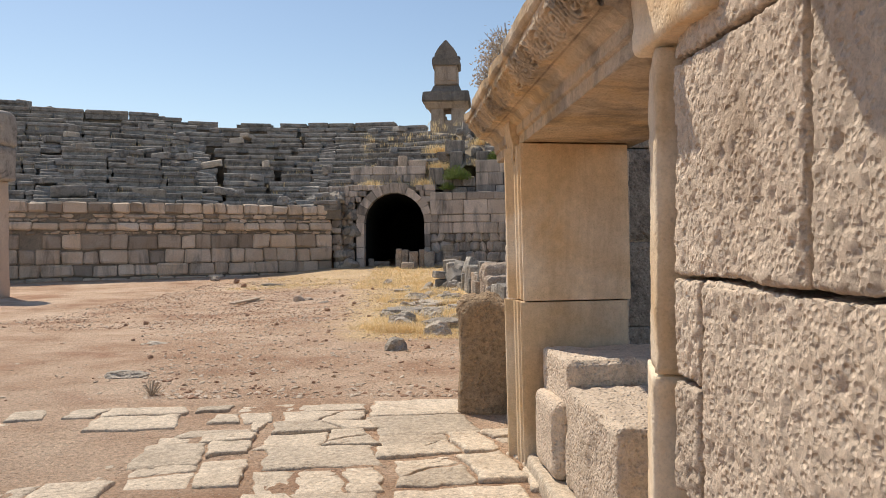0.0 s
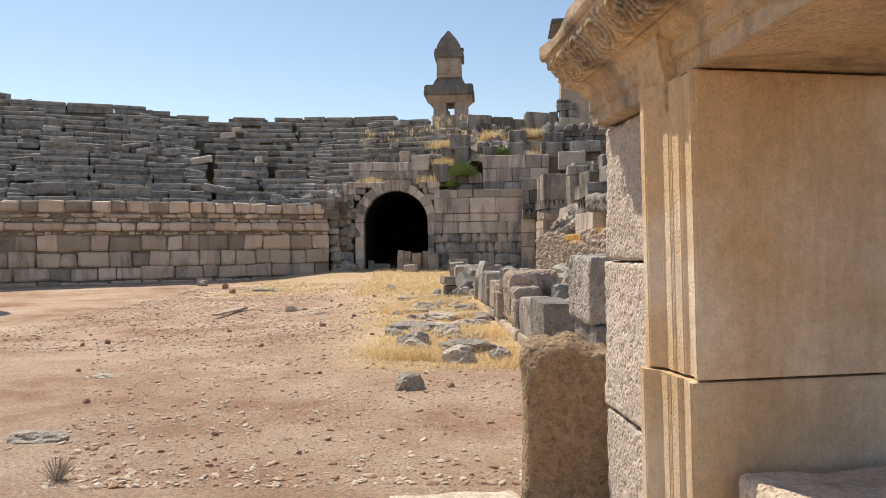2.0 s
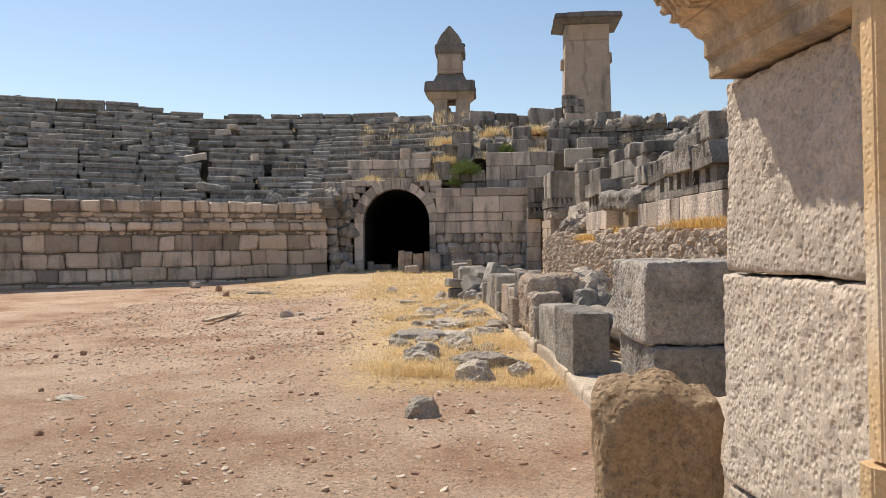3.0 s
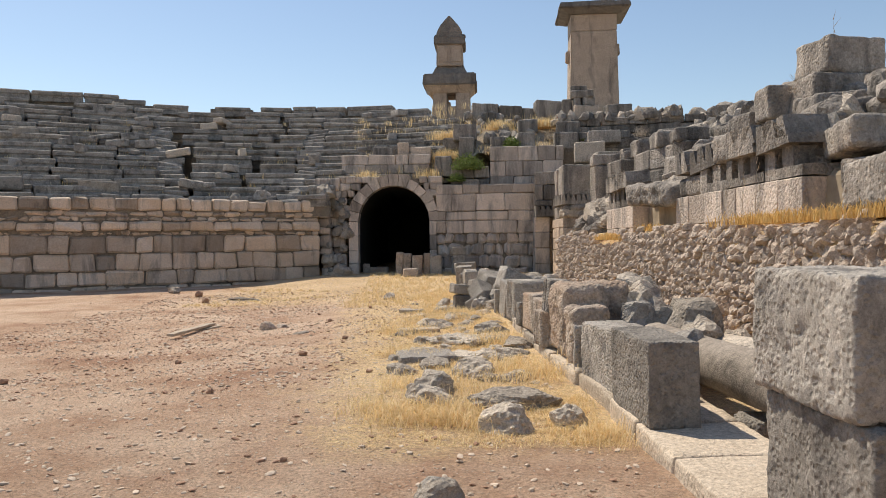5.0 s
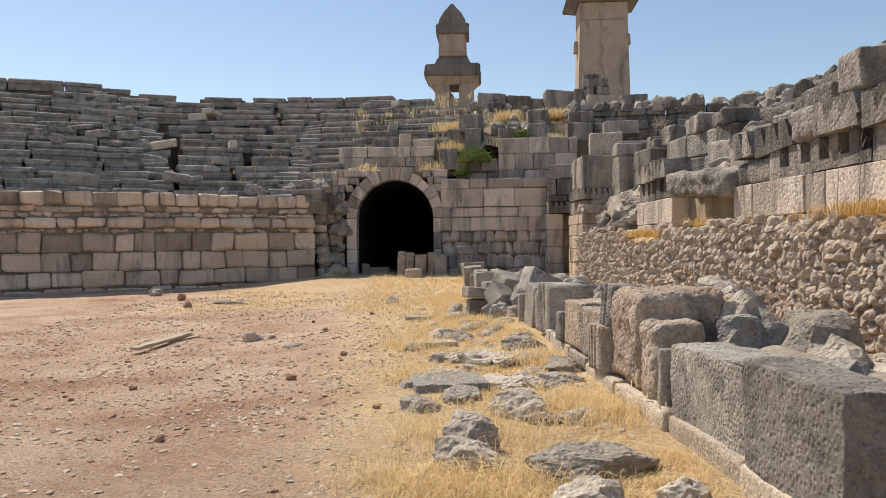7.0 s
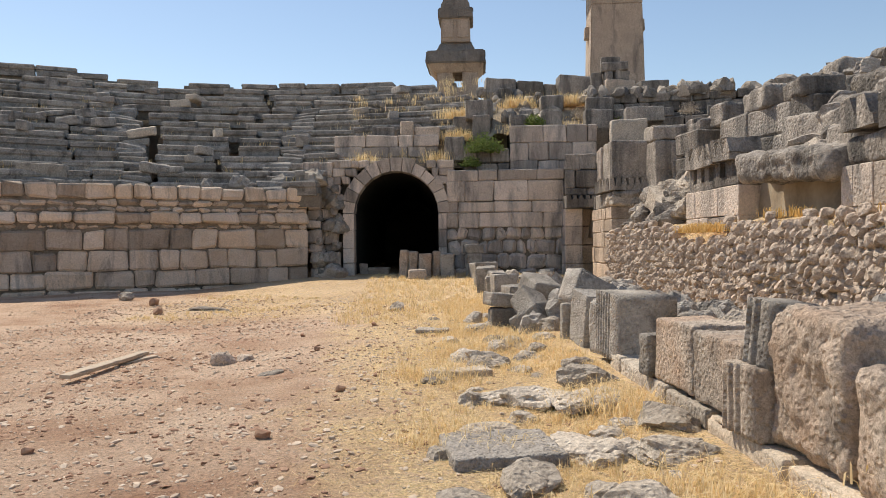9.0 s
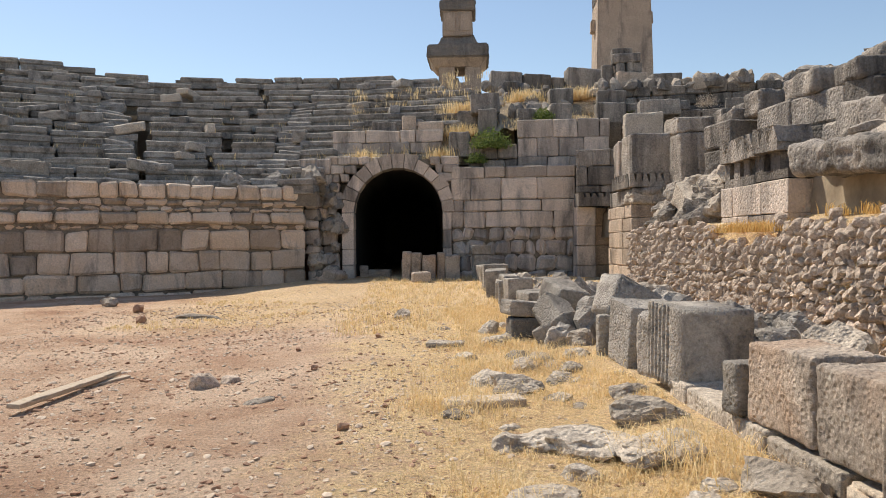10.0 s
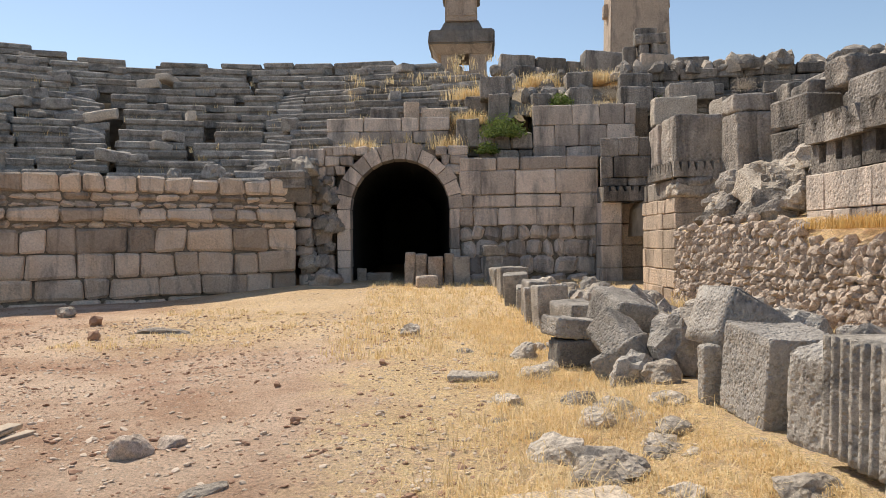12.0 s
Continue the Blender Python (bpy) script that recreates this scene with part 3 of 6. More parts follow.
def back_wall():
    w = empty("back_wall", (1.3, AY, 0), "grey and tan ashlar wall beside the vault, streaked black", "wall", kind="structure")
    x0, x1 = AX + AR + 0.3, 3.55
    rng = random.Random(5)
    ashlar(w, (x0, AY), (x1, AY - 0.5), [(-0.1, 0.5), (0.5, 1.05), (1.05, 1.55), (1.55, 2.0)], 0.5, WALLG, 0.6, 0.09, 0.055, 41)
    ashlar(w, (x0, AY), (x1, AY - 0.5), [(2.0, 2.55), (2.55, 2.95), (2.95, 3.7), (3.7, 4.1)], 0.95, WALLG, 0.6, 0.035, 0.025, 42)
    ashlar(w, (1.72, AY + 0.5), (4.9, AY + 0.2), [(4.1, 4.48), (4.48, 5.14), (5.14, 5.78)], 0.85, WALLG, 0.6, 0.03, 0.02, 43)
    ashlar(w, (0.0, AY + 0.4), (1.7, AY + 0.4), [(4.1, 4.4), (4.4, 4.92)], 0.7, RUIN, 0.6, 0.04, 0.03, 46)
    v = [(1.8, AY + 0.9, 4.0), (5.4, AY + 0.6, 4.0), (5.4, AY + 2.2, 4.0), (1.8, AY + 2.2, 4.0)]
    v += [(a, b, 5.7) for a, b, c in v]
    raw("wall_core", v, [(0, 1, 5, 4), (1, 2, 6, 5), (2, 3, 7, 6), (3, 0, 4, 7), (4, 5, 6, 7)], MORTAR, w, label="earth core behind the upper blocks")
    v = [(x0 - 0.1, AY + 0.15, -0.2), (x1, AY - 0.35, -0.2), (x1 + 0.6, AY + 2.4, -0.2), (x0 - 0.1, AY + 2.4, -0.2)]
    v += [(a, b, 4.05) for a, b, c in v]
    raw("wall_core", v, [(0, 1, 5, 4), (1, 2, 6, 5), (2, 3, 7, 6), (3, 0, 4, 7), (4, 5, 6, 7)], MORTAR, w, label="earth core behind the blocks")
    # spandrel above the arch and the broken corner to its other side
    def gap(s, z, width):
        x = AX - AR - 0.75 + s
        return (x - AX) ** 2 + (z - ASP) ** 2 < (AR + 0.5) ** 2 or z < ASP + 0.4 and abs(x - AX) < AR + 0.4
    ashlar(w, (AX - AR - 0.75, AY + 0.02), (x0 + 0.3, AY + 0.02), [(2.9, 3.25), (3.25, 3.6), (3.6, 3.9), (3.9, 4.2), (4.2, 4.5)], 0.4, WALLG, 0.5, 0.035, 0.03, 44, gap)
    # the ragged pillar of blocks where the arena wall breaks off
    z = 0.1
    while z < 3.9:
        h = rng.uniform(0.3, 0.6)
        for k in range(2):
            worn_box("stone_block", (0.52 + rng.uniform(-0.05, 0.06), 0.6, h - 0.015), WALLG, pose(-5.28 + 0.5 * k - 0.06 * z + rng.uniform(-0.05, 0.05), 40.0 + 0.35 * k + rng.uniform(-0.06, 0.06), z, rng.uniform(-2, 2), rng.uniform(-2, 2), rng.uniform(-9, 9)), w, 0.05, 0.035, rng=rng)
        z += h
    v = [(-5.6, 40.5, -0.2), (-4.2, 40.5, -0.2), (-4.2, 42.5, -0.2), (-5.6, 42.5, -0.2)]
    v += [(a, b, 4.15) for a, b, c in v]
    raw("wall_core", v, [(0, 1, 5, 4), (1, 2, 6, 5), (2, 3, 7, 6), (3, 0, 4, 7), (4, 5, 6, 7)], MORTAR, w, label="earth core behind the broken corner")
    v = [(AX - AR - 0.7, AY + 0.35, 2.0), (x0, AY + 0.35, 2.0), (x0, AY + 2.4, 2.0), (AX - AR - 0.7, AY + 2.4, 2.0)]
    v = [(a, b, 4.12) for a, b, c in v] + [(a, b, 4.4) for a, b, c in v]
    raw("wall_core", v, [(0, 1, 5, 4), (1, 2, 6, 5), (2, 3, 7, 6), (3, 0, 4, 7), (4, 5, 6, 7), (3, 2, 1, 0)], MORTAR, w, label="earth fill over the vault")
    return w


# ---- the two pillar tombs ----


def frustum(a, b, z0, z1, bev=0.04):
    bm = bmesh.new()
    lo = [bm.verts.new((sx * a[0] / 2, sy * a[1] / 2, z0)) for sx, sy in ((-1, -1), (1, -1), (1, 1), (-1, 1))]
    hi = [bm.verts.new((sx * b[0] / 2, sy * b[1] / 2, z1)) for sx, sy in ((-1, -1), (1, -1), (1, 1), (-1, 1))]
    for i in range(4):
        bm.faces.new((lo[i], lo[(i + 1) % 4], hi[(i + 1) % 4], hi[i]))
    bm.faces.new(lo[::-1])
    bm.faces.new(hi)
    if bev:
        bmesh.ops.bevel(bm, geom=bm.edges[:], offset=bev, segments=2, affect="EDGES")
    return bm


def roughen(bm, amp, freq, cuts=3, seed=0):
    bmesh.ops.subdivide_edges(bm, edges=bm.edges[:], cuts=cuts, use_grid_fill=True)
    off = Vector((seed, seed * 2, 0))
    bm.normal_update()
    for v in bm.verts:
        v.co += v.normal * amp * fbm(v.co + off, freq)
    return bm


def sarcophagus_tomb():
    t = empty("pillar_tomb", (0.38, 57, 8.6), "tall limestone pillar tomb carrying a pointed-lid stone sarcophagus", "tomb")
    g = lambda x=0, y=0: pose(0.38 + x, 57 + y, 0, 0, 0, -4)
    # chamber of four posts with an opening between them, under a wide capstone
    for sx in (-1, 1):
        for sy in (-1, 1):
            part("chamber_post", roughen(frustum((0.92, 0.92), (0.88, 0.88), 8.4, 11.1), 0.03, 1.2, 2, sx + 3 * sy), TOMB, t, m=g() @ pose(sx * 0.72 + 0.1, sy * 0.75, 0))
    part("chamber_sill", frustum((2.30, 2.2), (2.28, 2.1), 8.3, 10.25), TOMB, t, m=g())
    part("slab_fallen", frustum((0.5, 0.25), (0.3, 0.2), 10.2, 10.6), TOMB, t, m=g() @ pose(-0.15, -0.6, 0))
    part("capital_moulding", roughen(frustum((2.45, 2.45), (3.2, 3.2), 11.05, 11.55), 0.04, 1.5, 2, 1), TOMB, t, m=g())
    part("capstone", roughen(frustum((3.4, 3.4), (3.3, 3.3), 11.5, 12.25, 0.08), 0.06, 1.4, 4, 2), TOMBD, t, "dark weathered capstone", m=g())
    part("plinth", roughen(frustum((2.3, 2.3), (1.7, 1.7), 12.2, 12.85), 0.06, 1.5, 3, 3), TOMBD, t, m=g())
    part("chest", roughen(frustum((1.66, 2.2), (1.6, 2.1), 12.8, 14.2), 0.02, 1.5, 2, 4), TOMB, t, m=g())
    for sx in (-0.42, 0.42):
        part("chest_panel", frustum((0.62, 0.1), (0.6, 0.1), 13.05, 14.05, 0.02), TOMB, t, m=g() @ pose(sx, -1.1, 0))
    part("cornice", roughen(frustum((1.95, 2.4), (1.98, 2.45), 14.15, 14.65, 0.05), 0.03, 1.5, 2, 5), TOMBD, t, m=g())
    prof = [(-0.86, 14.62), (0.86, 14.62), (0.80, 14.95), (0.58, 15.35), (0.28, 15.7), (0.06, 15.95), (-0.06, 15.95), (-0.28, 15.7), (-0.58, 15.35), (-0.80, 14.95)]
    part("pointed_lid", roughen(prism(prof, 2.2), 0.03, 2, 1, 6), TOMBD, t, "dark pointed lid", m=g() @ pose(0, -1.1, 0))
    for sx in (-0.95, 0.95):
        part("lid_boss", frustum((0.3, 0.4), (0.25, 0.35), 14.7, 14.95, 0.05), TOMBD, t, m=g() @ pose(sx * 0.92, -0.3, 0))
    return t


def pillar_tomb():
    t = empty("pillar_tomb", (9.55, 57, 8.6), "tall smooth square limestone pillar tomb with a dark stepped cap", "tomb")
    g = pose(9.55, 57, 0, 0, 0, -5)
    part("shaft", roughen(frustum((3.15, 2.8), (2.85, 2.6), 8.3, 14.9, 0.05), 0.02, 0.8, 4, 1), TOMB, t, m=g)
    part("relief_chamber", frustum((2.86, 2.6), (2.86, 2.6), 14.9, 15.95, 0.03), TOMB, t, "tan band of carved relief slabs", m=g)
    part("cap_lower", roughen(frustum((3.2, 3.0), (4.3, 4.1), 15.95, 16.2, 0.03), 0.02, 1, 2, 2), TOMBD, t, m=g)
    part("cap_slab", roughen(frustum((4.45, 4.25), (4.3, 4.1), 16.2, 16.55, 0.05), 0.04, 1, 3, 3), TOMBD, t, "dark capstone", m=g)
    part("cap_upper", roughen(frustum((2.9, 2.8), (2.7, 2.6), 16.55, 16.8, 0.05), 0.04, 1, 2, 4), TOMBD, t, m=g)
    for sx, z in ((-1.5, 13.2), (1.55, 13.6)):
        part("lifting_boss", frustum((0.4, 0.6), (0.35, 0.5), z, z + 0.7, 0.04), TOMB, t, m=g @ pose(sx, 0, 0))
    return t


arena_wall()
cavea()
hill()
vault()
back_wall()
sarcophagus_tomb()
pillar_tomb()

# ---- the stage front with its doorway ----
FRONT = pose(0.906, 0, 0, 0, 0, math.degrees(math.atan(0.0625)))


def front_wall():
    w = empty("stage_wall", (0.9, 1, 0), "sunlit stage wall of large rough-tooled tan limestone blocks", "wall", kind="structure")
    # (u0, u1, z0, z1): big blocks; body behind the face
    spec = [(-3.2, -1.4, -0.2, 0.62), (-1.4, 0.55, -0.2, 0.62), (0.55, 2.54, -0.2, 0.62),
            (-3.2, -0.6, 0.62, 1.39), (-0.6, 2.33, 0.62, 1.39), (2.335, 2.552, 0.70, 1.06), (2.335, 2.55, 1.06, 1.39),
            (-3.2, -1.7, 1.39, 2.08), (-1.7, 0.2, 1.39, 2.08), (0.2, 1.72, 1.39, 2.08), (1.73, 2.555, 1.39, 2.08),
            (-3.2, -0.9, 2.08, 2.62), (-0.9, 1.1, 2.08, 2.62), (1.1, 2.555, 2.08, 2.62),
            (-3.2, -0.3, 3.01, 3.5), (-0.3, 2.0, 3.01, 3.5)]
    for i, (u0, u1, z0, z1) in enumerate(spec):
        near = u1 > 0.3 and z0 < 2.7
        bm = hewn((0.7, u1 - u0 - 0.012, z1 - z0 - 0.01), 0.012 if near else 0.12, 0.016, 0.010, 3.0, 0.014, 40, seed=i + 1, chips=0.05)
        part("stone_block", bm, TAN, w, m=FRONT @ pose(0.35, (u0 + u1) / 2, z0), smooth=True)
    part("cornice_block", hewn((0.85, 5.2, 0.36), 0.08, 0.05, 0.02, 2, 0.01, 12, 40), TAN, w, m=FRONT @ pose(-0.005, -0.53, 3.2 - 0.56), smooth=True)
    return w


def doorway():
    d = empty("stage_doorway", (0.6, 4.2, 0), "carved stone doorway with moulded jambs and an ornate lintel", "doorway", kind="structure")
    # near jamb: its lit front splays back into the opening
    plan = ((0.704, 2.592), (0.788, 2.98), (1.5, 3.0), (1.5, 2.62), (0.80, 2.575))
    low = tuple((x - 0.012 if x < 1 else x, y) for x, y in plan)
    for pts, z0, z1, sd in ((plan, 1.06, 2.14, 31), (low, -0.15, 1.05, 32)):
        bm = bmesh.new()
        rings = []
        for k in range(45):
            z = z0 + (z1 - z0) * k / 44
            ring = []
            for (xa, ya), (xb, yb) in zip(pts, pts[1:] + pts[:1]):
                n = max(2, int(math.hypot(xb - xa, yb - ya) / 0.022))
                for i in range(n):
                    t = i / n
                    p = Vector((xa + (xb - xa) * t, ya + (yb - ya) * t, z))
                    o = 0.006 * fbm(p + Vector((sd, 0, 0)), 6) + 0.005 * noise.noise(p * 34) + 0.004 * noise.noise(p * 55)
                    corner = 0.008 if i == 0 else 0.0
                    ring.append(bm.verts.new((p.x + o + (corner if xa < 1 else 0), p.y + 0.5 * o, z)))
            rings.append(ring)
        m_ = len(rings[0])
        for k in range(44):
            for i in range(m_):
                bm.faces.new((rings[k][i], rings[k][(i + 1) % m_], rings[k + 1][(i + 1) % m_], rings[k + 1][i]))
        bm.faces.new(rings[0][::-1])
        bm.faces.new(rings[-1])
        bmesh.ops.recalc_face_normals(bm, faces=bm.faces)
        part("near_jamb", bm, DRESSED, d, smooth=True)
    # far jamb: three fasciae and a roll along its outer face, a plain deep reveal
    for z0, z1, sd in ((-0.1, 1.105, 1), (1.115, 2.15, 2)):
        prof = [(0.76, 0.09), (0.76, 0.385), (-0.01, 0.385), (-0.035, 0.37), (-0.035, 0.32), (0.012, 0.27), (0.012, 0.20), (0.02, 0.19), (0.02, 0.12), (0.035, 0.11), (0.035, 0.045), (0.02, 0.035), (0.02, 0.005), (0.035, 0.0)]
        bm = bmesh.new()
        lo = [bm.verts.new((x, y, z0)) for x, y in prof]
        hi = [bm.verts.new((x - 0.02 * (z1 - z0), y, z1)) for x, y in prof]
        k = len(prof)
        for i in range(k):
            bm.faces.new((lo[i], lo[(i + 1) % k], hi[(i + 1) % k], hi[i]))
        bm.faces.new(lo)
        bm.faces.new(hi[::-1])
        bmesh.ops.recalc_face_normals(bm, faces=bm.faces)
        bmesh.ops.bevel(bm, geom=[e for e in bm.edges if e.calc_length() > 0.5], offset=0.005, segments=2, affect="EDGES")
        part("far_jamb", bm, DRESSED, d, m=FRONT @ pose(-0.075, 5.14, 0))
    return d


front_wall()
doorway()


def pier():
    """The wall between the doorway and the fallen stretch."""
    w = empty("stage_pier", (0.5, 6, 0), "pier of rough-tooled pale limestone blocks beside the doorway", "wall", kind="structure")
    for i, (u0, u1, z0, z1) in enumerate(((5.53, 6.56, -0.15, 0.74), (5.53, 6.60, 0.74, 1.49), (5.53, 6.56, 1.49, 2.16))):
        part("stone_block", hewn((0.75, u1 - u0 - 0.008, z1 - z0 - 0.008), 0.016, 0.02, 0.008, 3, 0.013, 26, seed=60 + i, chips=0.04), PALE, w, m=FRONT @ pose(0.40, (u0 + u1) / 2, z0), smooth=True)
    for i, (u0, u1, z0, z1) in enumerate(((7.3, 8.7, -0.1, 0.62),)):
        part("stone_block", hewn((0.6, u1 - u0 - 0.01, z1 - z0), 0.06, 0.04, 0.015, 3, 0.02, 15, seed=70 + i), TAN, w, m=FRONT @ pose(0.85, (u0 + u1) / 2, z0), smooth=True)
    return w


def passage():
    """Dark side walls behind the doorway, open to the sky."""
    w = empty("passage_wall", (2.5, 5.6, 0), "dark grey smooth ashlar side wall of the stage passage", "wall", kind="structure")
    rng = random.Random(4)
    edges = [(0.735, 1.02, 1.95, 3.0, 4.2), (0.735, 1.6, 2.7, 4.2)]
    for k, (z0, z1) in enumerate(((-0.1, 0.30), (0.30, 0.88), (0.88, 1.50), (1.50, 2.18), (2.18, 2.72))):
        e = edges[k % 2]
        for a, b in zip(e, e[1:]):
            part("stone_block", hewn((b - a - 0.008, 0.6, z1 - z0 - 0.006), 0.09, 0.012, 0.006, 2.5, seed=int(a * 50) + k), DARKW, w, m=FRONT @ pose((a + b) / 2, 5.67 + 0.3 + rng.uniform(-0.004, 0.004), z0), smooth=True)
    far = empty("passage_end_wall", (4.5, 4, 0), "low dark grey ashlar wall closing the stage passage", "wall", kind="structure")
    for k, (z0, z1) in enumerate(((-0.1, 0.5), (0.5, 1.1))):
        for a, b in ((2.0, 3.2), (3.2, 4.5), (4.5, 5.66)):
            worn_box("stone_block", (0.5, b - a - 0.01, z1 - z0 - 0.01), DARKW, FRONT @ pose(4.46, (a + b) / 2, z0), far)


def lintel():
    d = empty("door_lintel", (0.6, 4.2, 2.15), "ornate carved limestone lintel with mouldings and a foliage frieze", "lintel", kind="structure")
    prof = [(0.80, 2.157), (0.0, 2.157), (0.0, 2.225), (-0.018, 2.23), (-0.018, 2.29), (-0.03, 2.295), (-0.045, 2.30), (-0.07, 2.335), (-0.10, 2.34), (-0.10, 2.36), (-0.22, 2.49), (-0.25, 2.49), (-0.265, 2.51), (-0.265, 2.57), (-0.10, 2.62), (0.45, 2.66), (0.80, 2.60)]
    bm = prism(prof, 3.72)
    bmesh.ops.bevel(bm, geom=[e for e in bm.edges if e.calc_length() > 2], offset=0.004, segments=2, affect="EDGES")
    cuts = [e for e in bm.edges if e.calc_length() > 2]
    bmesh.ops.subdivide_edges(bm, edges=cuts, cuts=70, use_grid_fill=True)
    for v in bm.verts:
        k = 0.010 * fbm(v.co, 2.2) + 0.006 * noise.noise(v.co * 9)
        wear = max(0.0, noise.noise((v.co.y * 2.1, 3.3, 0)) - 0.15) * 0.12 * (1 if v.co.z > 2.5 and v.co.x < 0 else 0)
        v.co.x += k + wear
        v.co.z += 0.7 * k - wear * 0.6
    part("architrave", bm, LINTEL, d, m=FRONT @ pose(-0.05, 2.80, 0), smooth=False)
    # frieze: running scrolls and leaves, cut deep
    nu, nv = 620, 34
    L = 3.68
    v, f = [], []
    for i in range(nu + 1):
        u = L * i / nu
        for j in range(nv + 1):
            s = j / nv
            x, z = -0.105 - 0.135 * s, 2.342 + 0.148 * s
            c = (math.floor(u / 0.27) + 0.5) * 0.27
            dx, dz = u - c, (s - 0.5) * 0.20
            flip = 1 if int(c / 0.27) % 2 else -1
            r, th = math.hypot(dx, dz), math.atan2(dz * flip, dx)
            h = 0.5 + 0.5 * math.sin(r * 150 - th * 2.0)
            h = h * 0.75 + 0.9 * abs(noise.noise((u * 30, s * 6.5, 1.0))) - 0.25
            h = max(0.0, min(1.0, 2.2 * h)) + 0.2 * noise.noise((u * 55, s * 11, 5))
            h *= max(0.0, min(1.0, 6 * s, 6 * (1 - s)))
            worn = 0.8 + 0.3 * max(-1, min(1, 2 * noise.noise((u * 1.7, 8, 2))))
            o = 0.042 * h * worn
            v.append((x - o * 0.74, u, z - o * 0.67))
    for i in range(nu):
        for j in range(nv):
            a = i * (nv + 1) + j
            f.append((a, a + 1, a + nv + 2, a + nv + 1))
    raw("carved_frieze", v, f, LINTEL, d, FRONT @ pose(-0.05, 2.82, 0), "carved foliage scroll frieze")
    # console at the far end
    prof = [(0.0, 2.02), (-0.01, 2.0), (-0.03, 2.06), (-0.03, 2.16), (-0.05, 2.24), (-0.06, 2.33), (-0.03, 2.34), (0.3, 2.34), (0.3, 2.02)]
    bm = prism(prof, 0.26)
    bmesh.ops.bevel(bm, geom=bm.edges[:], offset=0.006, segments=2, affect="EDGES")
    part("console", roughen(bm, 0.006, 6, 1, 3), LINTEL, d, m=FRONT @ pose(-0.06, 5.34, 0))
    part("lintel_cap", hewn((0.8, 0.62, 0.30), 0.03, 0.03, 0.012, 4, 0.008, 18, 91), DRESSED, d, m=FRONT @ pose(0.34, 2.50, 2.145), smooth=True)
    return d




def loose(name, label, category, bm, mat, m, group=""):
    ob = part(name, bm, mat, m=m, smooth=True)
    return tagged(ob, label, category, group)


def door_blocks():
    a = loose("stone_block", "large sunlit cream limestone block lying in the doorway", "stone block", hewn((0.85, 0.62, 0.72), 0.025, 0.03, 0.012, 3, 0.008, 20, 101, chips=0.03), TAN, pose(1.10, 4.83, 0.1, 0, 0, 6))
    b = loose("stone_block", "rough cream limestone block with a broken face in the doorway", "stone block", hewn((0.62, 1.05, 0.58), 0.02, 0.04, 0.016, 3, 0.016, 20, 102, chips=0.06), TAN, pose(1.03, 3.98, 0.1, 0, 0, 4))
    c = loose("stone_block", "small cream limestone block with a sloping top", "stone block", hewn((0.22, 0.55, 0.47), 0.025, 0.06, 0.010, 3, 0.004, 20, 103), TAN, pose(0.715, 4.80, 0.1, 0, 0, 5))
    s = tagged(part("door_sill", hewn((0.95, 2.5, 0.24), 0.05, 0.03, 0.012, 2, 0.006, 14, 104), PAVE, m=FRONT @ pose(0.43, 4.05, -0.13), smooth=True), "worn pale limestone door sill", "sill", kind="structure")


def standing_slab():
    bm = hewn((0.52, 0.32, 1.12), 0.022, 0.08, 0.035, 2.2, 0.012, 16, 111, 0.03)
    for v in bm.verts:
        k = v.co.z / 1.12
        v.co.z -= 0.09 * max(0, v.co.x / 0.28) * k + 0.05 * fbm(v.co, 5) * k
        v.co.x += 0.03 * k
    loose("standing_slab", "upright brown limestone slab standing against the pier", "stone slab", bm, BROWN, on_ground(0.37, 6.98, -0.08, -4))


# ---- the fallen stage front: blocks along a low kerb ----


def kerb_x(y):
    pts = ((9.0, 0.86), (14.0, 0.86), (16.0, 0.66), (18.0, 0.60), (21.0, 0.60), (22.5, 0.48), (25.0, 0.25), (28.0, 0.15))
    for (a, b), (c, d) in zip(pts, pts[1:]):
        if a <= y <= c:
            return b + (d - b) * (y - a) / (c - a)
    return pts[0][1] if y < pts[0][0] else pts[-1][1]


def kerb():
    k = empty("stylobate", (0.9, 14, 0), "low kerb of worn limestone blocks under the fallen stage front", "kerb", kind="structure")
    rng = random.Random(31)
    y = 8.7
    while y < 19.6:
        L = min(rng.uniform(0.8, 1.6), 20.0 - y)
        top = 0.14 + 0.023 * max(0, min(y, 18.5) - 12)
        bm = hewn((0.85, L - 0.02, top + 0.2), 0.07, 0.03, 0.012, 3, 0.006, 14, seed=int(y * 7))
        a = math.degrees(math.atan2(kerb_x(y) - kerb_x(y + L), L))
        part("kerb_block", bm, PAVE if y < 16 else ROCK, k, m=pose(kerb_x(y + L / 2) + 0.47, y + L / 2, -0.2, rng.uniform(-0.6, 0.6), 0, a), smooth=True)
        y += L
    return k


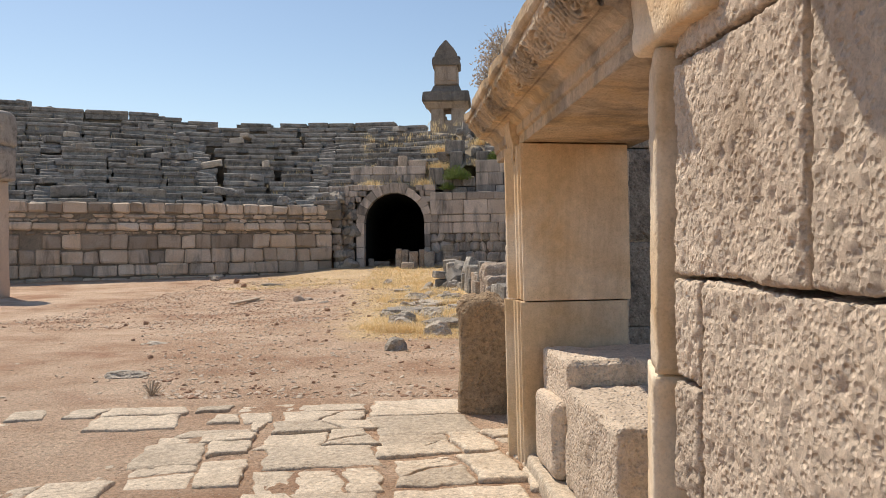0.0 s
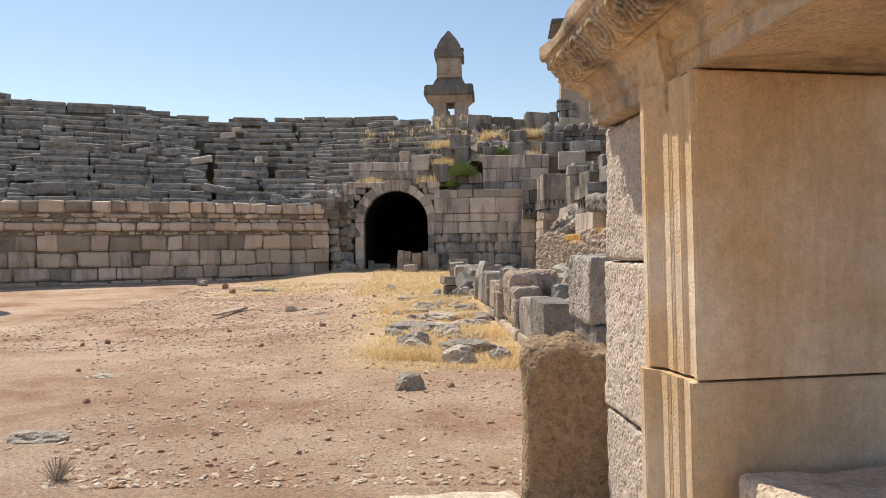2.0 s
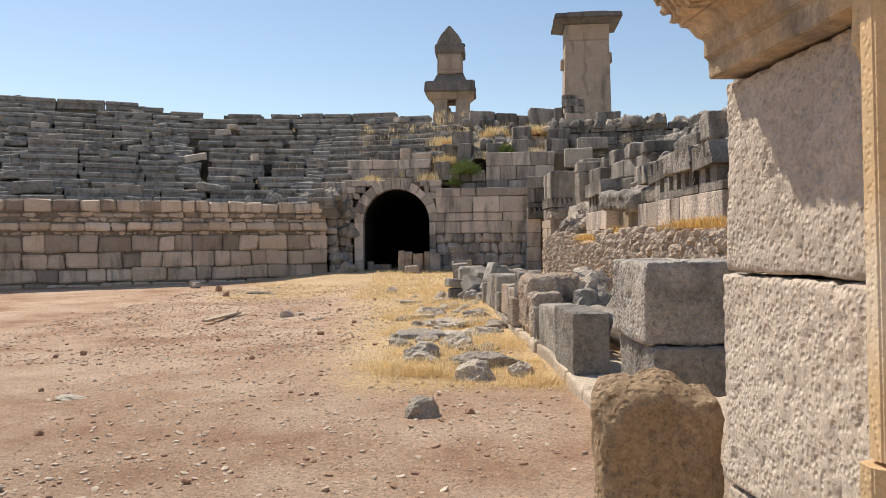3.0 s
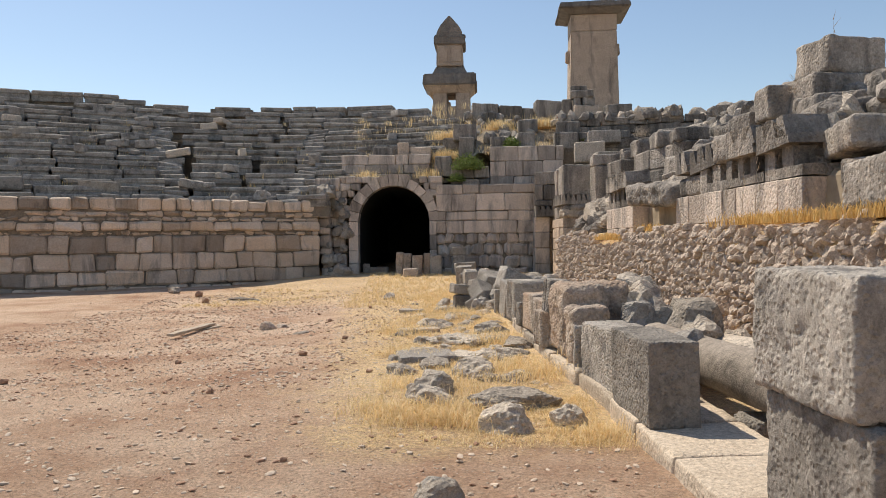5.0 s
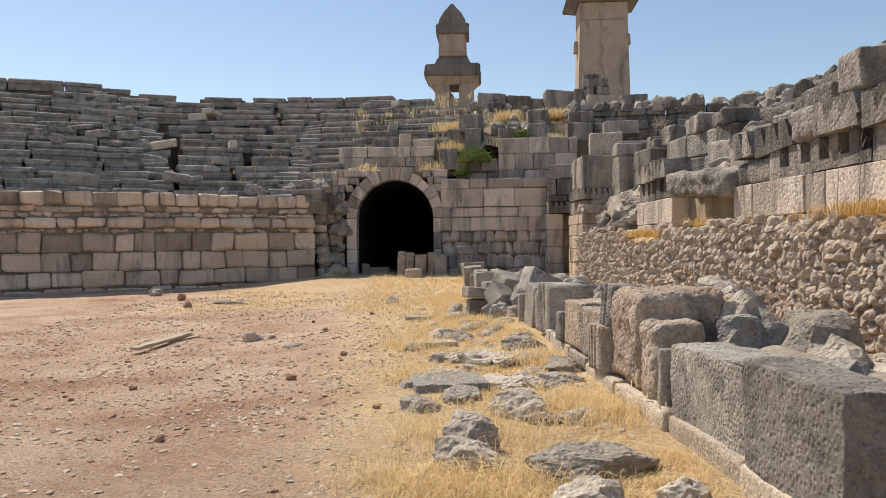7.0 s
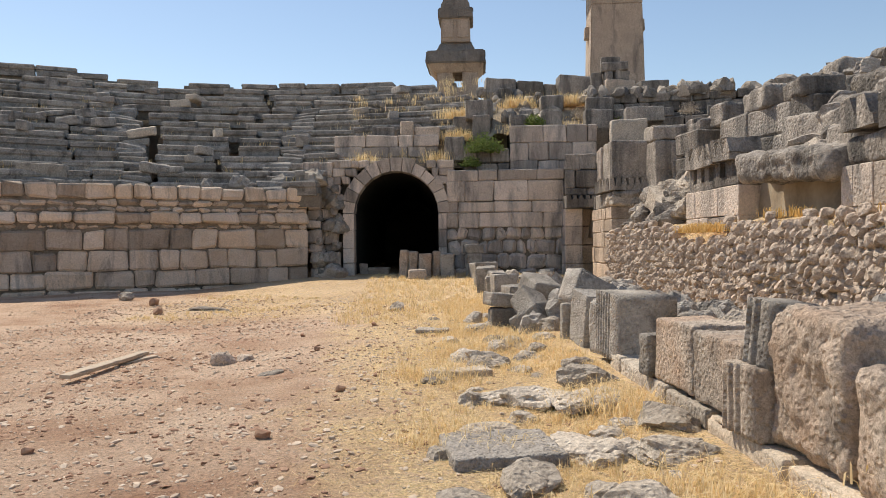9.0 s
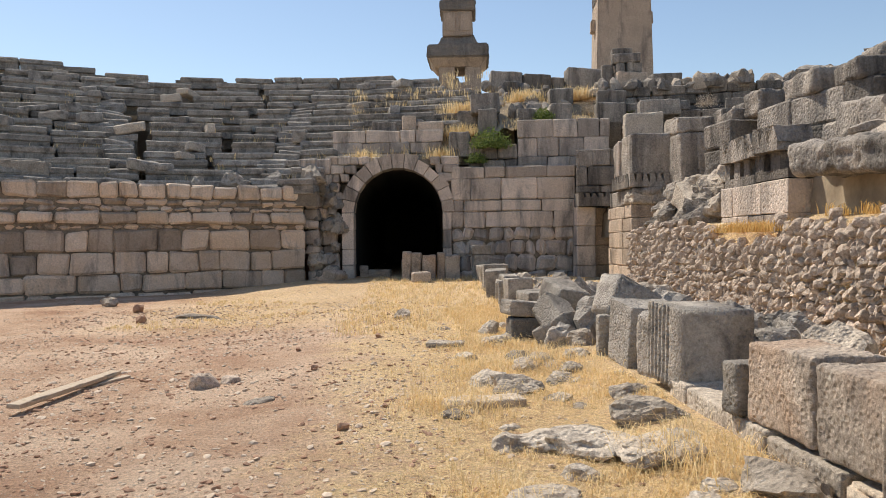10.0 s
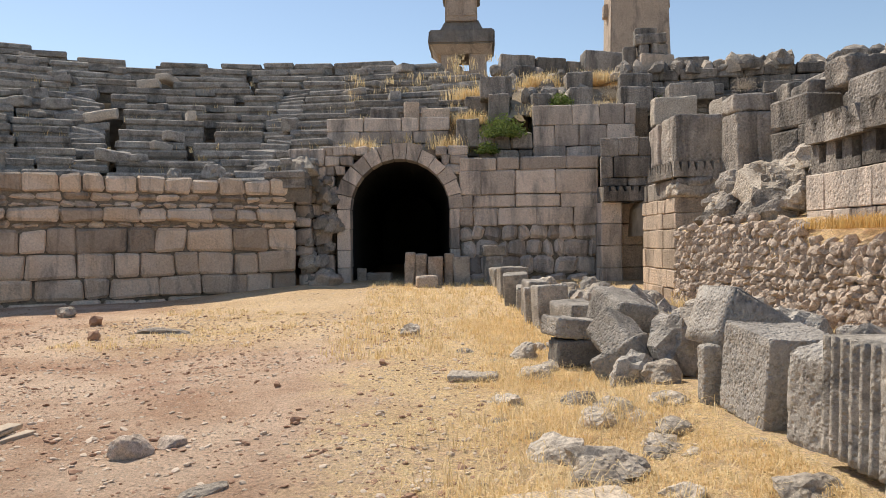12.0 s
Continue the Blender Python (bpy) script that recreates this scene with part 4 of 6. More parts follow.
def fluted(size, grooves, seed):
    """A block whose face towards -x carries vertical mouldings over its first part."""
    sx, sy, sz = size
    prof = [(sx / 2, -sy / 2), (sx / 2, sy / 2), (-sx / 2, sy / 2)]
    y = sy / 2
    w = sy * 0.6 / grooves
    y -= 0.03 * sy
    for i in range(grooves):
        prof += [(-sx / 2, y), (-sx / 2 + 0.018, y - 0.2 * w), (-sx / 2 + 0.018, y - 0.5 * w), (-sx / 2 - 0.004, y - 0.65 * w), (-sx / 2 - 0.004, y - 0.95 * w)]
        y -= w
    prof += [(-sx / 2, -sy / 2)]
    bm = bmesh.new()
    nz = 14
    rings = []
    for k in range(nz + 1):
        z = sz * k / nz
        rings.append([bm.verts.new((x, yy, z)) for x, yy in prof])
    n = len(prof)
    for k in range(nz):
        for i in range(n):
            bm.faces.new((rings[k][i], rings[k][(i + 1) % n], rings[k + 1][(i + 1) % n], rings[k + 1][i]))
    bm.faces.new(rings[0][::-1])
    bm.faces.new(rings[-1])
    bmesh.ops.recalc_face_normals(bm, faces=bm.faces)
    for v in bm.verts:
        v.co += Vector((1, 1, 0.6)) * 0.008 * fbm(v.co + Vector((seed, 0, 0)), 5)
    return bm


def block_row():
    G = "fallen blocks of the stage front"

    def put(label, x0, x1, y0, y1, z0, z1, mat, seed, rz=0.0, rx=0.0, ry=0.0, step=0.03, tool=0.012, r=0.03, taper=0.0, amp=0.012):
        bm = hewn((x1 - x0, y1 - y0, z1 - z0), step, r, amp, 3, tool, 18, seed, taper)
        loose("stone_block", label, "stone block", bm, mat, pose((x0 + x1) / 2, (y0 + y1) / 2, z0, rx, ry, rz), G)

    put("large tooled grey limestone block stacked on another block", 0.95, 1.80, 9.34, 10.27, 0.84, 1.45, GREY, 201, 2, tool=0.018, step=0.022)
    put("grey limestone block carrying a larger block", 1.00, 1.85, 9.28, 10.25, 0.08, 0.84, GREY, 202, 1, tool=0.014, step=0.026)
    put("brown-grey rough block leaning behind stacked blocks", 1.75, 2.35, 9.0, 9.9, 0.05, 1.0, ROCK, 203, -6, r=0.08, amp=0.03)
    put("dark grey tooled limestone block with a flat top", 0.93, 1.34, 12.28, 13.39, 0.13, 0.81, GREY, 204, 2.0, tool=0.010, step=0.022, r=0.018)
    put("long dark grey tooled limestone block with a chipped end", 0.93, 1.40, 13.47, 14.80, 0.12, 0.74, GREY, 205, 2.5, -1.5, tool=0.010, step=0.026, r=0.02)
    put("thin grey upright slab between fallen blocks", 0.84, 1.18, 14.84, 14.98, 0.15, 0.66, GREY, 206, -4)
    put("pale rough-faced limestone block", 0.82, 1.30, 15.05, 15.46, 0.16, 0.86, TANG, 207, 3, tool=0.02, r=0.09, amp=0.03)
    put("tall eroded tan and grey limestone block", 0.78, 1.60, 15.50, 16.32, 0.21, 1.09, TANG, 208, 4, tool=0.022, step=0.026, r=0.10, amp=0.03)
    put("pitted brown-grey limestone block", 0.71, 1.15, 16.64, 17.44, 0.27, 0.80, TANG, 211, 4, tool=0.012)
    put("pitted brown limestone block beside the open sill", 0.67, 1.15, 17.50, 18.30, 0.28, 0.83, TANG, 212, 4, tool=0.012)
    put("small grey block standing on the sill", 0.58, 0.86, 18.36, 18.60, 0.28, 0.66, GREY, 213, 8, r=0.04)
    loose("moulded_block", "tan limestone jamb fragment with vertical mouldings", "stone block", fluted((0.34, 0.42, 0.45), 3, 3), TANG, pose(0.82, 16.48, 0.24, 0, 0, 8), G)
    loose("moulded_block", "grey moulded fragment leaning on a jamb piece", "stone block", fluted((0.30, 0.30, 0.42), 2, 4), GREY, pose(0.88, 16.42, 0.68, 3, 4, 10), G)
    loose("fluted_block", "dark grey limestone block with deep vertical mouldings", "stone block", fluted((0.60, 0.90, 0.72), 6, 5), GREY, pose(0.94, 20.12, 0.19, 1, 1, 5), G)
    put("tooled grey limestone block tilted against its neighbour", 0.70, 1.25, 20.66, 21.22, 0.10, 0.80, GREYP, 215, 16, 5, -5, tool=0.016, taper=0.10, r=0.06)
    put("grey limestone block with a pale flat top", 0.61, 1.25, 21.45, 22.18, 0.10, 0.81, GREYP, 216, 4, 5, 3, tool=0.014, r=0.02)
    put("thin dark slab standing on edge", 0.52, 0.95, 22.3, 22.46, 0.08, 0.62, GREY, 217, 4)
    bm = prism([(-0.30, 0.0), (0.75, 0.0), (0.78, 0.06), (-0.16, 0.50)], 0.55)
    bmesh.ops.bevel(bm, geom=bm.edges[:], offset=0.02, segments=2, affect="EDGES")
    loose("wedge_slab", "wedge-shaped grey slab resting on fallen blocks", "stone slab", roughen(bm, 0.012, 4, 3, 5), GREYP, pose(0.95, 22.35, 0.60, 0, 3, 14), G)
    put("grey block tipped on its corner against a boulder", 0.05, 0.55, 24.3, 24.95, 0.22, 0.62, GREY, 219, 30, 34, 22, r=0.04)
    put("moulded grey block lying aslant in dry grass", 0.15, 0.75, 23.9, 24.4, 0.05, 0.42, GREY, 220, -30, 0, -30, r=0.04)
    put("flat grey slab resting on a dark block", -0.32, 0.30, 25.0, 25.55, 0.34, 0.58, GREY, 221, 12, 0, 6, r=0.04)
    put("low dark block half sunk in dry grass", -0.25, 0.30, 25.0, 25.5, 0.0, 0.33, DARKW, 222, 5, r=0.04)
    put("grey tooled block leaning back in the rubble", 0.3, 0.85, 25.3, 26.1, 0.15, 0.85, GREY, 223, 15, 14, 10, r=0.05)
    y = 26.6
    rng = random.Random(77)
    for i in range(11):
        L, hgt, w = rng.uniform(0.45, 0.9), rng.uniform(0.5, 0.8), rng.uniform(0.4, 0.7)
        x = 0.22 + 0.09 * math.sin(i * 1.7) - 0.012 * (y - 26)
        put("weathered grey limestone block standing in the fallen row", x, x + w, y, y + L, rise(x, y) - 0.05, rise(x, y) + hgt, GREY, 230 + i, rng.uniform(-8, 8), rng.uniform(-4, 4), rng.uniform(-4, 4), step=0.09, r=0.04)
        y += L + rng.uniform(0.1, 0.7)
    put("grey slab resting on the last block of the row", -0.1, 0.55, 38.3, 39.0, 1.10, 1.40, GREY, 250, 5, step=0.09)
    put("upright grey block ending the fallen row", 0.0, 0.5, 38.3, 39.0, 0.15, 1.10, GREY, 251, 3, step=0.09)




def stub_posts():
    G = "upright slabs before the vault"
    rng = random.Random(17)
    x = -2.36
    for i, (w, h) in enumerate(((0.32, 0.92), (0.36, 0.86), (0.46, 0.80), (0.30, 0.88), (0.52, 0.80))):
        loose("upright_slab", "small upright weathered limestone slab before the dark vault" if i < 4 else "dark grey upright block beside the slabs", "stone slab", hewn((w - 0.03, 0.3, h + 0.1), 0.06, 0.05, 0.02, 3, 0, 10, 300 + i), TANG if i < 4 else GREY, pose(x + w / 2, 38.45 + rng.uniform(-0.06, 0.06), rise(x, 38.4) - 0.08, rng.uniform(-2, 2), rng.uniform(-3, 3), rng.uniform(-5, 5)), G)
        x += w
    loose("stone_block", "loose tan limestone block on the ground before the vault", "stone block", hewn((0.58, 0.4, 0.36), 0.06, 0.06, 0.02, 3, 0, 10, 310), TANG, pose(-1.70, 37.5, rise(-1.7, 37.5) - 0.04, 0, 0, 8))
    loose("boulder", "large tan boulder at the foot of the broken corner", "rock", boulder((1.0, 0.7, 0.42), 311), TANG, pose(-4.55, 38.6, rise(-4.5, 38.6) - 0.05, 0, 0, 20))
    loose("stone_block", "low block lying inside the vault entrance", "stone block", hewn((0.8, 0.4, 0.35), 0.08, 0.04, 0.02, 3, 0, 10, 312), TANG, pose(-3.2, 41.2, 0.2, 0, 0, -6))
    loose("stone_block", "small upright block inside the vault entrance", "stone block", hewn((0.3, 0.3, 0.5), 0.08, 0.04, 0.02, 3, 0, 10, 313), TANG, pose(-3.75, 41.0, 0.2, 0, 0, 6))


def column():
    n = 32
    bm = bmesh.new()
    L, nl = 3.2, 24
    rings = []
    for k in range(nl + 1):
        t = k / nl
        r = 0.235 + 0.03 * max(0, (0.06 - t) / 0.06) - 0.02 * t
        if k in (2,):
            r += 0.02
        rings.append([bm.verts.new(((r + 0.006 * noise.noise((math.cos(a) * 3, math.sin(a) * 3, t * 9))) * math.cos(a), L * t, (r + 0.006 * noise.noise((math.cos(a) * 3, math.sin(a) * 3, t * 9))) * math.sin(a))) for a in [2 * math.pi * i / n for i in range(n)]])
    for k in range(nl):
        for i in range(n):
            bm.faces.new((rings[k][i], rings[k + 1][i], rings[k + 1][(i + 1) % n], rings[k][(i + 1) % n]))
    bm.faces.new(rings[0])
    bm.faces.new(rings[-1][::-1])
    bmesh.ops.recalc_face_normals(bm, faces=bm.faces)
    loose("column_shaft", "fallen smooth grey-brown column shaft lying on earth", "column", bm, COLUMN, pose(2.15, 11.6, 0.40, 1.5, 0, 8))
    loose("stone_block", "flat block under a fallen column", "stone block", hewn((0.5, 0.4, 0.2), 0.05, 0.04, 0.015, 3, 0, 10, 320), GREY, pose(2.05, 12.6, -0.04, 0, 0, 10))
    loose("column_shaft", "short broken pale column piece beside a fallen shaft", "column", roughen(prism([(0.22 * math.cos(2 * math.pi * i / 20), 0.22 * math.sin(2 * math.pi * i / 20) + 0.22) for i in range(20)], 1.2), 0.012, 4, 1, 4), ROCK, pose(2.75, 13.6, 0.15, 0, 0, 20))




def infill_rocks():
    rng = random.Random(55)
    variants = []
    for i in range(10):
        me = bpy.data.meshes.new("rock")
        bm = boulder((1, 1, 1), 400 + i, 3)
        bm.to_mesh(me)
        bm.free()
        me.materials.append(ROCK if i % 2 else GREY)
        for p in me.polygons:
            p.use_smooth = False
        variants.append(me)

    def rock(x, y, z, s, label="weathered grey rock lying in the rubble behind fallen blocks", group="rubble rocks", sq=(1, 1, 0.7)):
        pale = group == "rocks bedded in the floor"
        ob = new("rock", variants[rng.randrange(5) * 2 + 1 if pale else rng.randrange(10)])
        ob.matrix_basis = pose(x, y, z, rng.uniform(-12, 12), rng.uniform(-12, 12), rng.uniform(0, 360)) @ Matrix.Diagonal((s * sq[0], s * sq[1] * rng.uniform(0.7, 1.1), s * sq[2], 1))
        return tagged(ob, label, "rock", group)

    # heap behind the row, highest where the row is most broken
    for i in range(120):
        y = rng.uniform(14.6, 34)
        x = rng.uniform(1.35, 2.7) - 0.02 * (y - 15)
        if 19 < y < 20.6:
            x += 0.4
        top = (0.62 if 15 < y < 18.5 else (0.5 if 21 < y < 27 else 0.35)) * (1.2 - 0.35 * (x - 1.2))
        rock(x, y, max(0.0, rng.uniform(0, 1) * top - 0.05), rng.uniform(0.3, 0.75))
    for x, y, z, s in ((1.55, 19.95, 0.25, 0.8), (1.75, 21.3, 0.2, 0.8), (1.9, 22.1, 0.1, 0.9), (1.5, 22.6, 0.45, 0.7), (0.85, 24.1, 0.1, 0.95), (0.28, 23.75, 0.0, 0.5), (0.55, 23.5, 0.0, 0.45), (1.55, 14.3, 0.25, 0.6), (1.7, 13.75, 0.42, 0.5), (1.75, 15.6, 0.5, 0.8), (1.9, 16.4, 0.62, 0.75), (2.3, 15.2, 0.3, 0.9), (2.1, 17.2, 0.5, 0.8)):
        rock(x, y, z, s)
    # rocks bedded in the grass and on the arena floor
    for x, y, s, sq, lb in ((-0.67, 10.95, 0.34, (1, 1, 0.6), ""), (-0.85, 17.5, 0.85, (1, 0.6, 0.16), ""), (-0.35, 18.6, 0.75, (0.8, 1.1, 0.25), ""), (0.22, 19.2, 0.7, (1, 0.7, 0.3), ""), (0.45, 17.35, 0.7, (1, 0.7, 0.22), ""), (-0.62, 20.9, 0.6, (1, 0.8, 0.3), ""), (-0.5, 26.0, 0.5, (0.8, 1, 0.5), ""), (-2.0, 28.6, 0.42, (1, 0.8, 0.5), ""), (-6.6, 30.6, 0.9, (1.2, 0.7, 0.14), "flat pale slab lying on the arena floor"), (-3.6, 8.9, 0.5, (1.2, 0.9, 0.2), ""), (-5.6, 8.6, 0.5, (1, 1, 0.25), ""), (-4.3, 12.1, 0.5, (1.2, 0.8, 0.1), ""), (-9.8, 33.6, 0.5, (1, 1, 0.5), ""), (-3.2, 20.9, 0.35, (1.2, 0.7, 0.2), ""), (-0.15, 22.6, 0.42, (1, 1, 0.4), "")):
        rock(x, y, rise(x, y) - 0.04, s, lb or "pale grey rock bedded in earth and dry grass", "rocks bedded in the floor", sq)
    for k, (x, y, sx, sy, sz) in enumerate(((-0.74, 13.95, 0.42, 0.34, 0.22), (-0.70, 14.35, 0.40, 0.34, 0.20), (-0.72, 14.75, 0.42, 0.36, 0.17), (0.02, 13.75, 0.46, 0.8, 0.17), (-0.2, 15.5, 0.46, 0.55, 0.20), (-0.08, 12.95, 0.42, 0.34, 0.2), (0.45, 13.15, 0.3, 0.3, 0.16), (-0.7, 16.2, 0.55, 0.3, 0.13), (-0.2, 17.0, 0.6, 0.5, 0.12), (0.25, 16.6, 0.5, 0.4, 0.12), (-0.55, 18.9, 0.6, 0.5, 0.12), (0.1, 18.4, 0.7, 0.5, 0.12))):
        tagged(part("rock", boulder((sx * 1.25, sy * 1.25, sz * 1.3), 1700 + k, 4, 0.16, 2.2), ROCK, m=pose(x, y, rise(x, y) - 0.04, 0, 0, 37.0 * k)), "flat-topped grey rock bedded in dry grass", "rock", "rocks bedded in the floor")
    for i in range(90):
        y = rng.uniform(14.6, 27)
        x = rng.uniform(-1.15, 0.75) - 0.03 * max(0, y - 15)
        rock(x, y, rise(x, y) - 0.04, 0.1 + 0.4 * rng.random() ** 2, "small pale grey rock bedded in earth and dry grass", "rocks bedded in the floor", (1, 1, 0.32))
    # rubble at the broken corner beside the vault and on the ruin's top
    for i in range(46):
        z = rng.uniform(0.2, 3.6)
        rock(-4.75 + rng.uniform(-0.55, 0.45) - 0.1 * z, 39.75 + 0.12 * z + rng.uniform(-0.2, 0.3), z, rng.uniform(0.35, 0.7), "broken grey rock in the collapsed corner beside the vault", "rocks of the broken corner")
    for x, y, z, s in ((-5.25, 39.6, 3.5, 1.0), (-6.6, 39.7, 3.4, 0.75), (-7.9, 39.1, 3.4, 0.8), (-8.9, 38.6, 3.4, 0.5)):
        rock(x, y, z, s, "pale boulder lying on top of the arena wall", "boulders on the arena wall")
    return rock


def dark_slabs():
    loose("rock", "red-brown lump of stone on the arena floor", "rock", boulder((0.34, 0.26, 0.2), 341, 3), RUBBLE, on_ground(-4.04, 21.9, -0.03, 20))
    loose("rock", "small tan stone lying beside a larger lump", "rock", boulder((0.26, 0.2, 0.12), 342, 3), RUBBLE, on_ground(-3.80, 22.15, -0.03, 60))
    loose("paving_slab", "dark pitted conglomerate slab lying in the straw", "stone slab", hewn((0.78, 0.72, 0.12), 0.02, 0.03, 0.012, 5, 0.012, 22, 331), DARKW, pose(-0.82, 16.92, -0.02, 0, 0, 8))
    loose("paving_slab", "long flat pale slab lying in dry grass", "stone slab", hewn((0.75, 0.3, 0.09), 0.03, 0.03, 0.012, 5, 0.0, 22, 332), PAVE, pose(-1.0, 20.2, -0.01, 0, 0, 12))
    loose("paving_slab", "worn flat slab in dry grass", "stone slab", hewn((0.55, 0.35, 0.07), 0.03, 0.03, 0.012, 5, 0.0, 22, 333), ROCK, pose(-1.25, 24.5, -0.01, 0, 0, -8))
    bm = hewn((0.14, 2.05, 0.05), 0.03, 0.008, 0.004, 3, 0, 10, 334)
    loose("plank", "weathered grey-brown wooden plank lying on the arena floor", "plank", bm, WOOD, on_ground(-5.53, 21.9, 0.05, -6, 0, 3))
    loose("plank", "short broken piece of wooden plank under a longer one", "plank", hewn((0.12, 0.7, 0.05), 0.03, 0.008, 0.004, 3, 0, 10, 335), WOOD, on_ground(-5.4, 22.55, -0.01, -25, 2))


# ---- the rubble terrace wall ----


def terrace():
    t = empty("terrace_wall", (3.4, 20, 0), "dry-laid rubble fieldstone terrace wall", "wall", kind="structure")
    line = ((3.62, 7.0), (3.5, 17.0), (3.42, 24.0), (3.30, 27.5), (3.05, 31.0))

    def at(y):
        for (a, b), (c, d) in zip(line, line[1:]):
            if b <= y <= d:
                return a + (c - a) * (y - b) / (d - b)
        return line[0][0] if y < 7 else line[-1][0]

    def top(y):
        return 1.80 + 0.10 * noise.noise((y * 0.7, 1, 1)) - (0.30 if 24.3 < y < 26.6 else 0)

    v, f = [], []
    ys = [7 + 0.5 * i for i in range(49)]
    for y in ys:
        v += [(at(y) + 0.14, y, -0.2), (at(y) + 0.20, y, top(y) - 0.08), (at(y) + 0.9, y, 1.86 + 0.05 * noise.noise((y, 5, 5))), (5.2, y, 2.0)]
    for i in range(len(ys) - 1):
        for k in range(3):
            f.append((4 * i + k, 4 * i + k + 1, 4 * i + 5 + k, 4 * i + 4 + k))
    raw("terrace_fill", v, f, SOIL, t, label="earth fill of the terrace")
    rng = random.Random(66)
    meshes = []
    for i in range(8):
        me = bpy.data.meshes.new("fieldstone")
        bm = boulder((1, 1, 1), 500 + i, 2, 0.18)
        for q in bm.verts:
            q.co.z -= 0.5
        bm.to_mesh(me)
        bm.free()
        me.materials.append(RUBBLE)
        meshes.append(me)
    spots = []
    z = 0.0
    while z < 1.95:
        hgt = rng.uniform(0.085, 0.135)
        y = 7.0
        while y < 31.1:
            w = rng.uniform(0.08, 0.22)
            if z + hgt * 0.6 < top(y) + rng.uniform(-0.1, 0.05):
                spots.append((y + w / 2, z + hgt / 2 + rng.uniform(-0.03, 0.03), w, hgt))
            y += w
        z += hgt
    bulk_v, bulk_f = [], []
    count = 0
    for y, zz, w, hgt in spots:
        me = meshes[rng.randrange(8)]
        m = pose(at(y) + 0.16 + 0.04 * zz + rng.uniform(-0.03, 0.03), y, zz, rng.uniform(-25, 25), rng.uniform(-25, 25), rng.uniform(-25, 25)) @ Matrix.Diagonal((0.26, w * 1.22, hgt * 1.28, 1))
        if 19.0 < y < 24.2 and count < 300:
            ob = new("fieldstone", me)
            ob.matrix_basis = m
            ob.parent = t
            ob.matrix_parent_inverse = placed(t).inverted()
            count += 1
        else:
            o = len(bulk_v)
            bulk_v += [tuple(m @ q.co) for q in me.vertices]
            bulk_f += [tuple(o + i for i in p.vertices) for p in me.polygons]
    ob = raw("fieldstones", bulk_v, bulk_f, RUBBLE, t, label="mass of dry-laid fieldstones")
    ob["kind"] = "stuff"
    return at


front_parts = (pier(), passage(), lintel(), door_blocks(), standing_slab(), kerb(), block_row(), stub_posts(), column())
rock = infill_rocks()
dark_slabs()
terrace_x = terrace()

# ---- the ruined stage building above the terrace ----


def crenel(length, height, depth, teeth, notch, seed, lean=0.0):
    """A frieze block with square notches cut from its top, drawn as one outline and given depth."""
    prof = [(0, 0), (length, 0)]
    w = length / teeth
    x = length
    for i in range(teeth):
        g = w * (0.44 + 0.2 * noise.noise((i * 3.3, seed, 1)))
        prof += [(x, height), (x - (w - g), height), (x - (w - g) - lean, height - notch), (x - w + lean * 0.3, height - notch)]
        x -= w
    bm = bmesh.new()
    rings = []
    for k in range(4):
        q = depth * k / 3
        rings.append([bm.verts.new((q, y + 0.03 * noise.noise((y * 6, z * 6, seed + k)), z + 0.028 * noise.noise((y * 6, z * 6, seed + 3.3 + k)))) for y, z in prof])
    n = len(prof)
    for k in range(3):
        for i in range(n):
            bm.faces.new((rings[k][i], rings[k][(i + 1) % n], rings[k + 1][(i + 1) % n], rings[k + 1][i]))
    bm.faces.new(rings[0])
    bm.faces.new(rings[-1])
    bmesh.ops.recalc_face_normals(bm, faces=bm.faces)
    return bm


